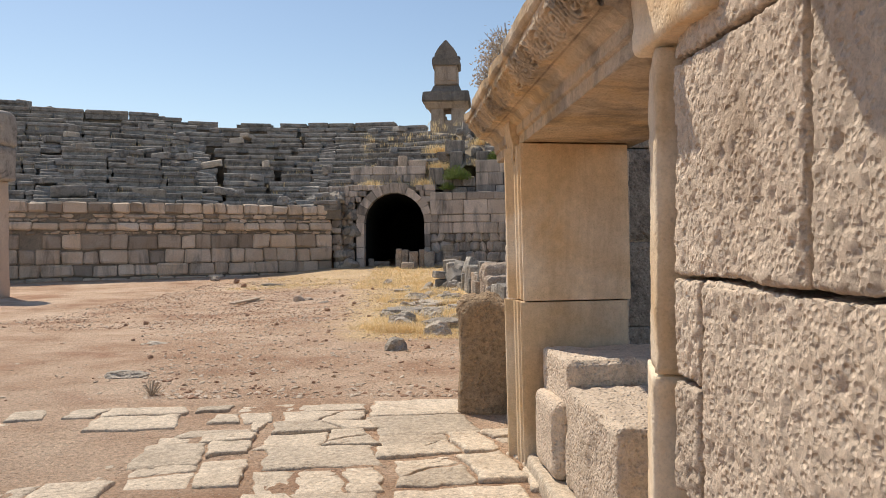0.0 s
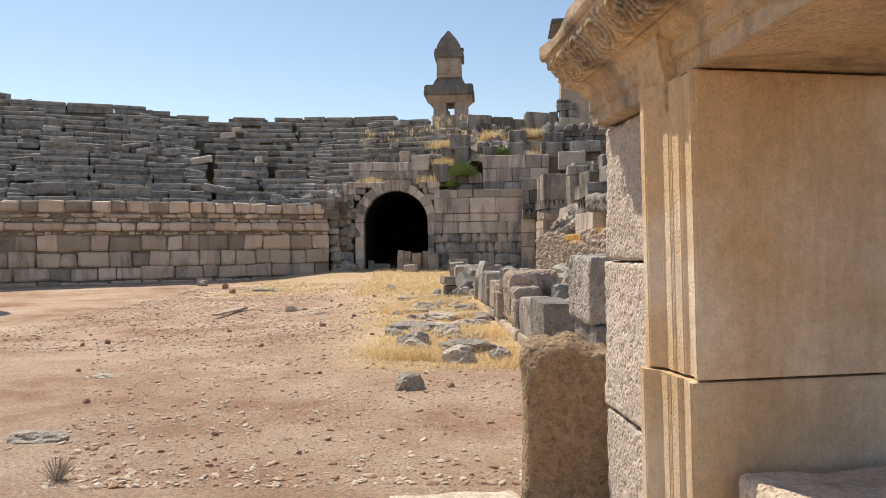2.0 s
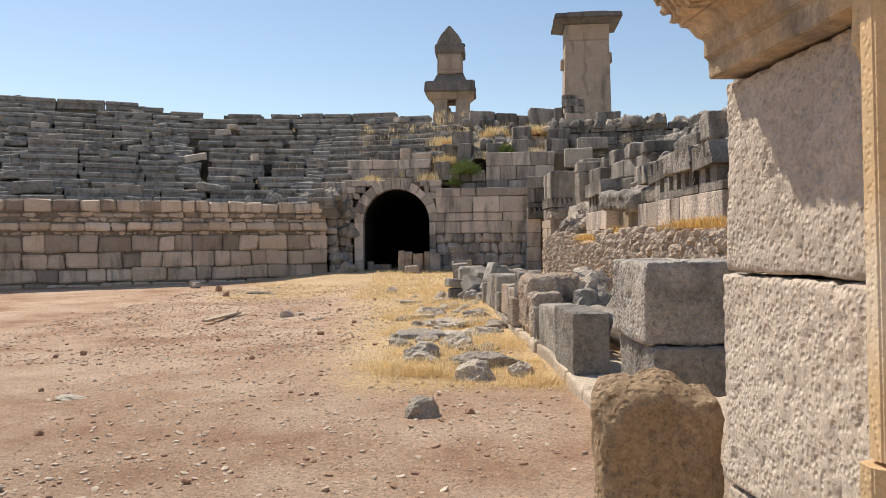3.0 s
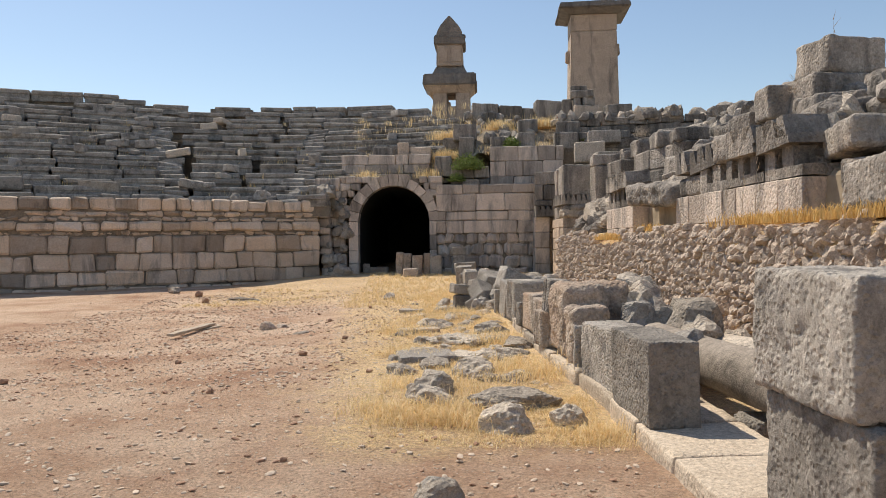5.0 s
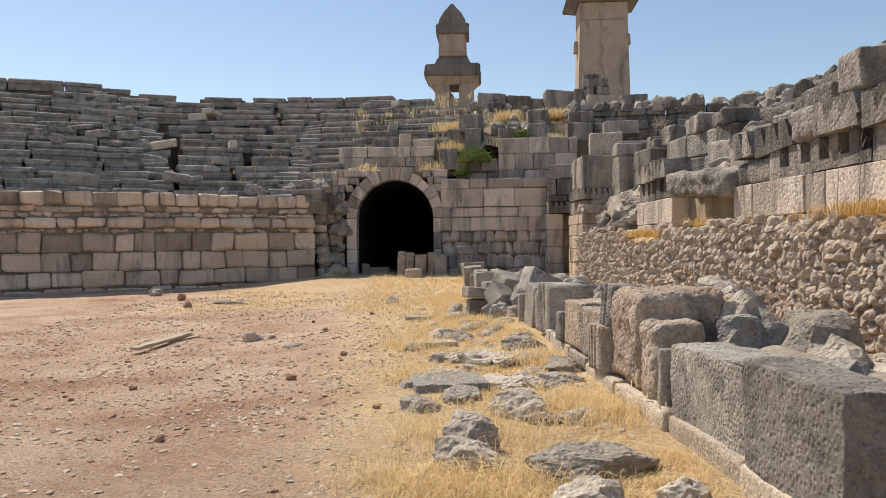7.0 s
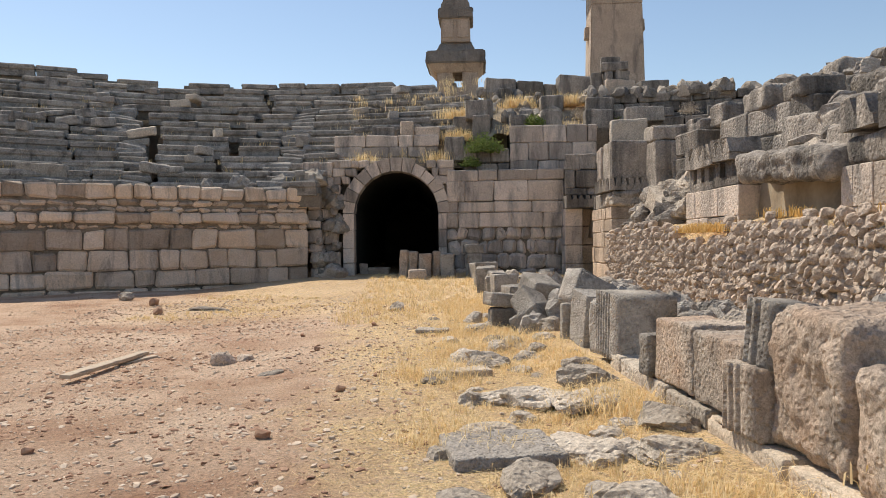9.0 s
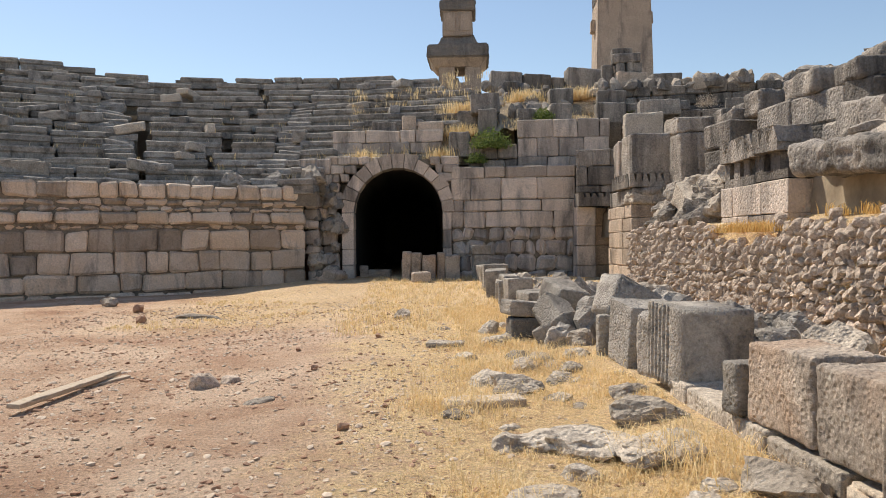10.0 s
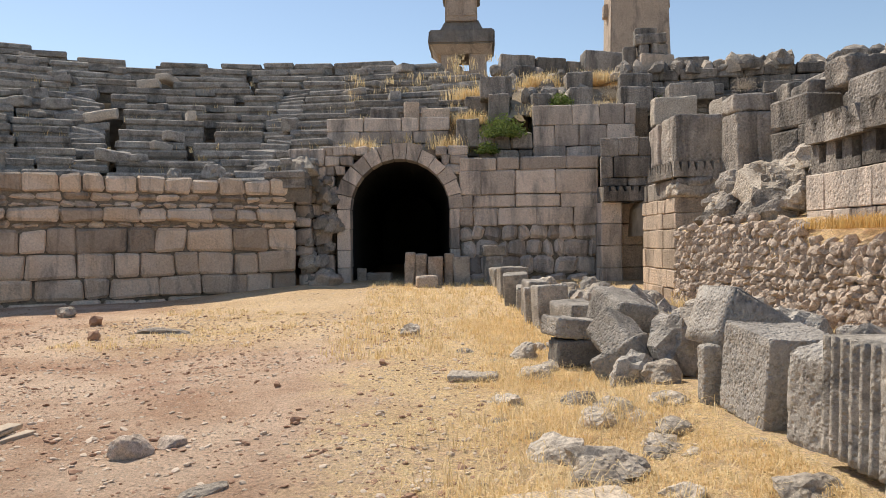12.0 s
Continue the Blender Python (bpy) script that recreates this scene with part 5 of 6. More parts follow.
def stage_ruin():
    r = empty("stage_building", (4.5, 24, 1.9), "ruined stage building of stacked grey limestone blocks with carved friezes", "ruin", kind="structure")
    rng = random.Random(88)
    # stretches that keep their carved courses: (start, end) along y, set-back, base height, side
    for (y0, y1, x, z) in ((16.4, 21.6, 4.05, 1.84), (24.9, 27.5, 3.98, 1.86)):
        ashlar(r, (x, y1), (x + 0.05, y0), [(z - 0.3, z + 0.05), (z + 0.05, z + 0.58)], 0.62, WALLG, 0.5, 0.012, 0.006, int(y0))
        y = y0
        i = 0
        while y < y1 - 0.3:
            L = min(rng.uniform(1.0, 1.5), y1 - y)
            if i % 4 != 3:
                part("frieze_block", crenel(L - 0.02, 0.43, 0.5, max(2, int(L / 0.46)), 0.28, i + y0), RUIN, r, m=pose(x + 0.04, y, z + 0.585, 0, 0, rng.uniform(-1, 1)))
            else:
                part("stone_block", hewn((0.5, L - 0.02, 0.36), 0.07, 0.06, 0.02, 3, 0.01, 14, int(y * 9)), RUIN, r, m=pose(x + 0.3, y + L / 2, z + 0.585), smooth=True)
            y += L
            i += 1
        y = y0 + 0.1
        while y < y1 - 0.5:
            L = min(rng.uniform(0.8, 1.3), y1 - y)
            if rng.random() < 0.8:
                part("dentil_block", crenel(L - 0.02, 0.40, 0.6, max(2, int(L / rng.uniform(0.26, 0.34))), 0.27, i + 7.7, 0.12), RUIN, r, m=pose(x - 0.06 + rng.uniform(-0.05, 0.08), y, z + 1.02, rng.uniform(-3, 3), 0, rng.uniform(-3, 3)))
            elif rng.random() < 0.7:
                part("stone_block", hewn((0.7, L - 0.02, rng.uniform(0.25, 0.5)), 0.06, 0.09, 0.04, 2.6, 0.02, 9, int(y * 31)), RUIN, r, m=pose(x + 0.3, y + L / 2, z + 1.0, rng.uniform(-4, 4), rng.uniform(-4, 4), rng.uniform(-8, 8)), smooth=True)
            y += L
            i += 1
    # tiers of loose great blocks climbing to the ridge: (x, z0, height, y from, y to, gaps)
    tiers = ((4.45, 2.62, 0.50, 17.4, 25.0, 0.30), (4.45, 2.25, 0.45, 13.0, 17.4, 0.2), (4.95, 2.55, 0.45, 13.0, 17.6, 0.2), (4.85, 3.05, 0.5, 18.0, 24.6, 0.15), (5.2, 3.40, 0.45, 18.6, 23.0, 0.15), (5.7, 3.70, 0.40, 19.0, 22.5, 0.2), (6.1, 3.80, 0.5, 23, 33, 0.25), (6.6, 4.20, 0.5, 26, 35, 0.2), (7.3, 4.6, 0.5, 28, 37, 0.2), (8.0, 5.0, 0.5, 29, 38, 0.15), (8.6, 5.4, 0.45, 30, 38.5, 0.25))
    for t, (x, z, h, ya, yb, gaps) in enumerate(tiers):
        y = ya
        while y < yb:
            L = rng.uniform(0.55, 1.35)
            if rng.random() > gaps:
                hh = h * rng.uniform(0.75, 1.2)
                if rng.random() < 0.45:
                    worn_box("stone_block", (0.85, L - 0.03, hh), RUIN, pose(x + 0.35 + rng.uniform(-0.1, 0.12), y + L / 2, z - 0.12, rng.uniform(-3, 3), rng.uniform(-4, 4), rng.uniform(-5, 5)), r, 0.04, 0.03, rng=rng)
                else:
                    part("stone_block", hewn((0.9, L, hh * 1.1), 0.09, 0.09, 0.06, 2.2, 0.02, 7, t * 40 + int(y)), RUIN, r, m=pose(x + 0.35, y + L / 2, z - 0.14, rng.uniform(-6, 6), rng.uniform(-8, 8), rng.uniform(-14, 14)), smooth=True)
            y += L
    # the upper storey: tall smooth blocks, set back behind the carved courses
    ashlar(r, (4.55, 30.0), (5.2, 24.6), [(2.85, 3.42), (3.42, 3.98)], 1.0, RUIN, 0.7, 0.035, 0.03, 95, lambda s, z, w: z > 3.5 and noise.noise((s * 0.9, 4.4, 1)) > 0.32)
    for i, (x, y, sx, sy, sz) in enumerate(((5.3, 28.5, 0.7, 0.75, 0.5), (5.4, 26.6, 0.8, 1.5, 0.45), (5.5, 25.2, 0.8, 0.9, 0.35), (5.25, 29.6, 0.7, 0.8, 0.3))):
        part("stone_block", hewn((sx, sy, sz), 0.07, 0.07, 0.03, 2.4, 0.01, 9, 740 + i), RUIN, r, m=pose(x, y, 3.94, rng.uniform(-3, 3), rng.uniform(-3, 3), rng.uniform(-8, 8)), smooth=True)
    # the broken stretch beside the wing: boulders tumbling to the terrace
    for i in range(34):
        q = rng.random()
        part("loose_rock", boulder((rng.uniform(0.35, 0.9), rng.uniform(0.35, 0.9), rng.uniform(0.25, 0.6)), 2600 + i, 3), ROCK if i % 2 else RUIN, r, m=pose(3.85 + 0.9 * q, 27.7 + 3.9 * rng.random(), 1.85 + 0.95 * q - 0.1, rng.uniform(-15, 15), rng.uniform(-15, 15), rng.uniform(0, 360)))
    part("leaning_slab", hewn((0.32, 1.5, 0.5), 0.06, 0.05, 0.03, 3, 0, 9, 745), ROCK, r, m=pose(4.0, 29.2, 1.95, 28, 0, 8), smooth=True)
    # loose rubble lying over the tiers
    for i in range(230):
        y = rng.uniform(16.5, 38)
        q = rng.random()
        x = 5.6 + 3.6 * q if y > 24.5 else 4.5 + 1.5 * q
        z = 2.65 + (x - 4.45) * (0.68 if x < 7.5 else 0.62) + rng.uniform(-0.1, 0.15)
        part("loose_rock", boulder((rng.uniform(0.2, 0.75), rng.uniform(0.2, 0.8), rng.uniform(0.15, 0.5)), 2000 + i, 2), ROCK if i % 3 == 0 else RUIN, r, m=pose(x, y, z, rng.uniform(-10, 10), rng.uniform(-10, 10), rng.uniform(0, 360)))
    # great blocks on the near crest
    for i, (x, y, z, sx, sy, sz) in enumerate(((5.85, 18.9, 4.16, 0.95, 1.0, 0.6), (5.75, 18.9, 3.66, 1.15, 1.2, 0.52), (5.15, 19.5, 3.6, 0.6, 0.8, 0.56), (6.0, 21.4, 3.85, 0.9, 0.9, 0.4), (5.5, 18.5, 3.35, 0.8, 1.1, 0.45), (5.2, 20.4, 3.45, 0.8, 0.9, 0.4), (5.2, 17.6, 3.05, 0.8, 1.0, 0.5), (4.75, 16.0, 2.65, 0.8, 1.1, 0.4), (4.3, 14.6, 1.9, 0.8, 1.0, 0.55), (4.25, 13.2, 1.9, 0.8, 1.2, 0.5), (4.6, 14.0, 2.4, 0.7, 1.0, 0.45))):
        part("stone_block", hewn((sx, sy, sz), 0.06, 0.06, 0.03, 2.2, 0.01, 12, 700 + i), RUIN, r, m=pose(x, y, z, rng.uniform(-3, 3), rng.uniform(-3, 3), rng.uniform(-10, 10)), smooth=True)
    # the overhanging slab with its shaded niche
    part("overhanging_slab", hewn((0.9, 2.7, 0.48), 0.05, 0.15, 0.08, 1.8, 0.02, 9, 720), RUIN, r, m=pose(4.2, 22.9, 2.34, 3, -4, 2), smooth=True)
    ashlar(r, (4.5, 24.9), (4.5, 21.6), [(1.5, 1.95), (1.95, 2.42)], 0.8, TANG, 0.5, 0.02, 0.01, 90)
    # the earth body under the blocks
    v, f = [], []
    ys = [12.4, 14, 16, 18, 20, 22, 24, 26, 28, 30, 32, 34, 36, 38, 41]
    for y in ys:
        k = max(0, min(1, (y - 16) / 20))
        for x, z in ((4.35, 1.6), (4.42, 2.4), (4.85, 2.9 if y > 17.5 else 2.5), (5.4, 3.3 if y > 17.5 else 2.7), (6.2, 3.7 if y > 17.5 else 2.8), (7.6, 3.7 + 0.9 * k if y > 17.5 else 3.0), (9.4, 3.9 + 1.6 * k if y > 17.5 else 3.2), (13, 4.0 + 1.8 * k if y > 17.5 else 3.3), (22, 4.2 + 1.8 * k if y > 17.5 else 3.3)):
            v.append((x, y, z + 0.10 * noise.noise((x * 1.3, y * 1.3, 7))))
    w = 9
    for i in range(len(ys) - 1):
        for k in range(w - 1):
            f.append((i * w + k, i * w + k + 1, (i + 1) * w + k + 1, (i + 1) * w + k))
    f.append(tuple(range(w)))
    raw("earth_body", v, f, HILL, r, label="dry earth and rubble body of the ruin")
    return r


def wing():
    """The corner of the stage building that juts out by the far doorway."""
    g = empty("stage_wing", (4, 32, 0), "jutting corner of grey and tan ashlar with a small carved frieze", "wall", kind="structure")
    rng = random.Random(19)
    x0, yf = 3.58, 32.4
    lower = [(0.0, 0.45), (0.45, 0.85), (0.85, 1.3), (1.3, 1.72), (1.72, 2.08), (2.08, 2.40)]
    ashlar(g, (x0, yf), (5.6, yf - 0.3), lower, 0.62, TANW, 0.6, 0.02, 0.012, 51)
    ashlar(g, (x0 + 0.06, yf + 2.7), (x0, yf + 0.02), lower, 0.62, TANW, 0.5, 0.02, 0.012, 52)
    # broken projecting course, then a worn strip of leaf carving
    for i, (x, sx, z, sz) in enumerate(((3.95, 0.85, 2.40, 0.30), (4.35, 0.6, 2.38, 0.36), (4.85, 0.7, 2.30, 0.42), (4.0, 0.8, 2.62, 0.22), (4.7, 0.8, 2.64, 0.22))):
        part("cornice_block", hewn((sx, 0.75, sz), 0.06, 0.09, 0.05, 3, 0.02, 9, 801 + i), RUIN if i % 2 else ROCK, g, m=pose(x, yf + 0.22, z, 0, rng.uniform(-4, 4), rng.uniform(-6, 6)), smooth=True)
    part("carved_strip", crenel(1.2, 0.34, 0.5, 7, 0.2, 5, 0.05), RUIN, g, m=pose(4.72, yf - 0.14, 2.82, 0, 0, 90))
    part("carved_strip", crenel(1.7, 0.34, 0.5, 9, 0.2, 6, 0.05), RUIN, g, m=pose(x0 - 0.08, yf - 0.04, 2.82, 0, 0, 0))
    # great smooth blocks over the carving
    for i, (x, y, z, sx, sy, sz, mat) in enumerate((
            (3.90, 33.75, 3.16, 0.7, 0.75, 0.95, WALLG), (4.18, 32.85, 3.14, 1.18, 1.0, 1.02, RUIN), (5.05, 31.4, 2.55, 0.42, 0.8, 1.45, RUIN), (4.62, 31.5, 2.55, 0.46, 0.8, 1.45, RUIN),
            (4.85, 31.5, 4.0, 0.95, 0.8, 0.36, RUIN), (5.5, 30.8, 4.0, 0.70, 0.7, 0.46, RUIN), (5.45, 30.3, 3.1, 0.80, 0.8, 0.9, WALLG), (5.9, 31.4, 3.9, 0.9, 0.8, 0.6, RUIN), (6.5, 32.4, 4.1, 1.2, 0.8, 0.5, RUIN), (4.3, 34.3, 3.7, 1.2, 0.8, 0.45, RUIN), (5.6, 33.6, 4.2, 1.4, 0.8, 0.5, ROCK))):
        part("stone_block", hewn((sx, sy, sz), 0.06, 0.05, 0.03, 2.4, 0.012, 9, 810 + i, chips=0.3), mat, g, m=pose(x, y, z, rng.uniform(-1, 1), rng.uniform(-1, 1), rng.uniform(-5, 5)), smooth=True)
    ashlar(g, (x0 + 0.06, yf + 2.6), (x0 + 0.04, yf + 0.1), [(2.40, 2.82)], 0.8, RUIN, 0.5, 0.03, 0.02, 54)
    v = [(x0 + 0.4, yf + 0.5, -0.1), (6.5, yf + 0.2, -0.1), (6.5, yf + 4, -0.1), (x0 + 0.4, yf + 2.2, -0.1)]
    v += [(a, b, 3.7) for a, b, c in v]
    raw("wall_core", v, [(0, 1, 5, 4), (1, 2, 6, 5), (2, 3, 7, 6), (3, 0, 4, 7), (4, 5, 6, 7)], MORTAR, g, label="earth core behind the blocks")
    return g


def far_doorway():
    """The small doorway between back wall and wing, its lintel carved."""
    g = empty("side_doorway", (4.1, 38.6, 0), "small side doorway with a carved lintel and tan reveal", "doorway", kind="structure")
    for z0, z1 in ((-0.1, 0.7), (0.7, 1.35), (1.35, 2.0), (2.0, 2.62)):
        worn_box("jamb_block", (0.62, 0.7, z1 - z0 - 0.01), WALLG, pose(3.74, 39.0, z0), g, 0.02, 0.012)
        worn_box("reveal_block", (0.95, 0.5, z1 - z0 - 0.01), TANW, pose(4.6, 39.45, z0), g, 0.02, 0.012)
    part("carved_lintel", crenel(1.75, 0.42, 0.9, 8, 0.15, 9, 0.03), RUIN, g, m=pose(5.2, 38.35, 2.64, 0, 0, 90))
    ashlar(g, (3.42, 38.6), (5.6, 38.2), [(3.08, 3.32), (3.32, 3.95), (3.95, 4.5)], 0.8, RUIN, 0.7, 0.03, 0.02, 61)
    worn_box("passage_back", (3.0, 0.4, 4.0), DARKW, pose(5.8, 40.2, -0.1), g)
    return g


def upper_ruin():
    """Blocks and dry slope above vault and back wall, up to the skyline."""
    g = empty("upper_ruin", (1, 43, 4.3), "tumbled grey blocks and dry slope above the vaulted passage", "ruin", kind="structure")
    rng = random.Random(29)
    v, f = [], []
    xs = [-5.2, -4, -2.5, -1, 0, 1.2, 2.5, 4, 5.5, 7, 9, 12]
    ys = [(40.9, 5.55), (42.0, 6.15), (43.0, 6.75), (44.3, 7.2), (45.5, 7.5), (48, 7.6), (51, 7.8), (57, 8.7), (62, 9.0)]
    for y, z in ys:
        for x in xs:
            dz = -1.3 * max(0.0, 1 - (y - 40.9) / 3.5) if x < 1 else 0.0
            dz -= 0.9 * max(0.0, min(1.0, -0.6 - x)) * (1 if 42.5 < y < 51 else 0)
            v.append((x, y, z + dz + 0.12 * noise.noise((x, y, 3))))
    w = len(xs)
    for j in range(len(ys) - 1):
        for i in range(w - 1):
            f.append((j * w + i, j * w + i + 1, (j + 1) * w + i + 1, (j + 1) * w + i))
    raw("earth_slope", v, f, HILL, g, label="dry earth slope")
    ashlar(g, (-4.85, 41.4), (-0.9, 41.2), [(4.3, 4.72), (4.72, 5.12), (5.12, 5.56)], 0.9, WALLG, 0.6, 0.03, 0.025, 71)
    # blocks on the ledge over the vault
    ledge = ((-2.1, 42.0, 5.55, 0.5, 0.3, 0.68, TANW), (-1.3, 42.0, 5.55, 0.95, 0.6, 0.42, TANW), (-3.0, 42.0, 5.55, 0.9, 0.6, 0.42, RUIN), (-0.28, 41.0, 4.55, 0.72, 0.6, 0.9, RUIN), (-3.3, 40.6, 4.25, 0.6, 0.5, 0.3, ROCK), (-4.6, 40.4, 4.1, 0.75, 0.6, 0.45, ROCK))
    # blocks on the slope over the back wall, then along the skyline
    slope = ((0.71, 42.0, 6.25, 1.05, 0.7, 0.75, RUIN), (0.76, 41.6, 5.45, 0.7, 0.6, 0.9, RUIN), (3.66, 43.0, 6.72, 0.9, 0.7, 0.62, RUIN), (3.42, 41.6, 5.75, 0.78, 0.6, 0.78, RUIN), (2.11, 41.6, 5.75, 0.64, 0.6, 0.62, RUIN), (5.19, 41.4, 5.7, 1.05, 0.7, 0.82, RUIN), (5.42, 42.2, 6.5, 1.06, 0.8, 0.6, RUIN), (5.92, 39.7, 5.0, 1.25, 0.9, 0.86, ROCK), (6.75, 40.6, 5.9, 1.4, 0.7, 0.56, RUIN), (0.1, 42.6, 5.9, 0.8, 0.6, 0.55, RUIN))
    crest = ((1.8, 45.5, 7.4, 1.32, 0.7, 1.14, RUIN), (1.95, 45.0, 7.2, 0.6, 0.4, 0.85, RUIN), (3.05, 45.5, 7.45, 1.15, 0.7, 0.98, RUIN), (3.98, 45.6, 7.45, 0.6, 0.5, 0.87, RUIN), (5.04, 45.5, 7.45, 1.5, 0.7, 1.2, RUIN), (8.67, 46.0, 7.5, 1.3, 0.7, 1.04, RUIN))
    stack = ((6.43, 43.5, 6.85, 1.2, 0.8, 1.21, TANW), (6.11, 43.5, 8.04, 0.36, 0.5, 0.38, RUIN), (6.6, 43.5, 8.04, 0.6, 0.5, 0.42, RUIN), (6.35, 43.5, 8.42, 1.1, 0.6, 0.36, RUIN), (5.68, 43.7, 6.9, 0.45, 0.5, 1.5, RUIN), (6.2, 43.6, 8.72, 0.8, 0.5, 0.3, RUIN))
    for i, (x, y, z, sx, sy, sz, mat) in enumerate(ledge + slope + crest + stack):
        part("stone_block", hewn((sx, sy, sz), 0.09, 0.06, 0.028, 2.5, 0, 10, 900 + i), mat, g, m=pose(x, y, z - 0.04, rng.uniform(-3, 3), rng.uniform(-3, 3), rng.uniform(-10, 10)), smooth=True)
    for i in range(34):
        x = 1.0 + 6.4 * rng.random()
        y = rng.uniform(41.3, 45.2)
        z = 5.6 + 0.5 * (y - 41.0)
        part("loose_rock", boulder((rng.uniform(0.3, 0.8), rng.uniform(0.3, 0.7), rng.uniform(0.25, 0.5)), 1400 + i, 2), RUIN if i % 3 else ROCK, g, m=pose(x, y, z, rng.uniform(-9, 9), rng.uniform(-9, 9), rng.uniform(0, 360)))
    # walling that runs on behind the stage ruin
    ashlar(g, (5.2, 41.6), (13.5, 39.2), [(4.4, 4.9), (4.9, 5.3), (5.3, 5.75), (5.75, 6.15), (6.15, 6.5)], 0.85, RUIN, 0.7, 0.03, 0.03, 73, lambda s, z, w: rng.random() < 0.1)
    ashlar(g, (5.6, 42.6), (13.5, 40.4), [(5.7, 6.1), (6.1, 6.5), (6.5, 6.9), (6.9, 7.25)], 0.9, RUIN, 0.7, 0.04, 0.04, 74, lambda s, z, w: False)
    for i in range(44):
        x = 4.8 + 9.5 * rng.random()
        part("loose_rock", boulder((rng.uniform(0.4, 1.3), rng.uniform(0.4, 0.9), rng.uniform(0.3, 0.65)), 2300 + i, 2), ROCK if i % 3 == 0 else RUIN, g, m=pose(x, 42.9 - 0.27 * (x - 5.6) + rng.uniform(-0.3, 0.3), 7.16 + rng.uniform(-0.12, 0.0), 0, rng.uniform(-8, 8), rng.uniform(0, 360)))
    return g


def seat_slabs():
    loose("stone_block", "large pale limestone block lying on the lower seats", "stone block", hewn((1.55, 0.8, 0.5), 0.08, 0.05, 0.02, 2, 0, 10, 980), ROCK, pose(-14.3, 38.2, 3.72, 0, 2, 18))
    loose("stone_block", "flat slab under a pale block on the seats", "stone block", hewn((1.4, 0.8, 0.25), 0.08, 0.05, 0.02, 2, 0, 10, 981), GREY, pose(-14.1, 38.0, 3.5, 0, 0, 18))
    loose("stone_block", "rounded grey block lying on the lower seats", "stone block", hewn((1.6, 0.8, 0.55), 0.08, 0.12, 0.03, 2, 0, 10, 982), GREY, pose(-17.4, 36.6, 3.75, 0, -3, 22))


def lone_pillar():
    p = empty("stone_pillar", (-14.6, 25.5, 0), "tall stone post carrying two large grey blocks", "pillar")
    z = rise(-14.6, 25.5) - 0.1
    part("post", hewn((0.62, 0.6, 3.9), 0.15, 0.04, 0.02, 2, 0.01, 10, 990), TAN, p, m=pose(-14.58, 25.5, z), smooth=True)
    part("upper_block", hewn((1.1, 0.9, 1.12), 0.1, 0.12, 0.03, 2, 0.01, 10, 991), GREY, p, "rounded grey block", m=pose(-14.62, 25.5, z + 3.9), smooth=True)
    part("top_block", hewn((1.15, 0.9, 1.15), 0.1, 0.14, 0.03, 2, 0.01, 10, 992), GREY, p, "rounded grey block", m=pose(-14.6, 25.5, z + 5.0), smooth=True)


stage_ruin()
wing()
far_doorway()
upper_ruin()
seat_slabs()
lone_pillar()

# ---- paving before the doorway ----


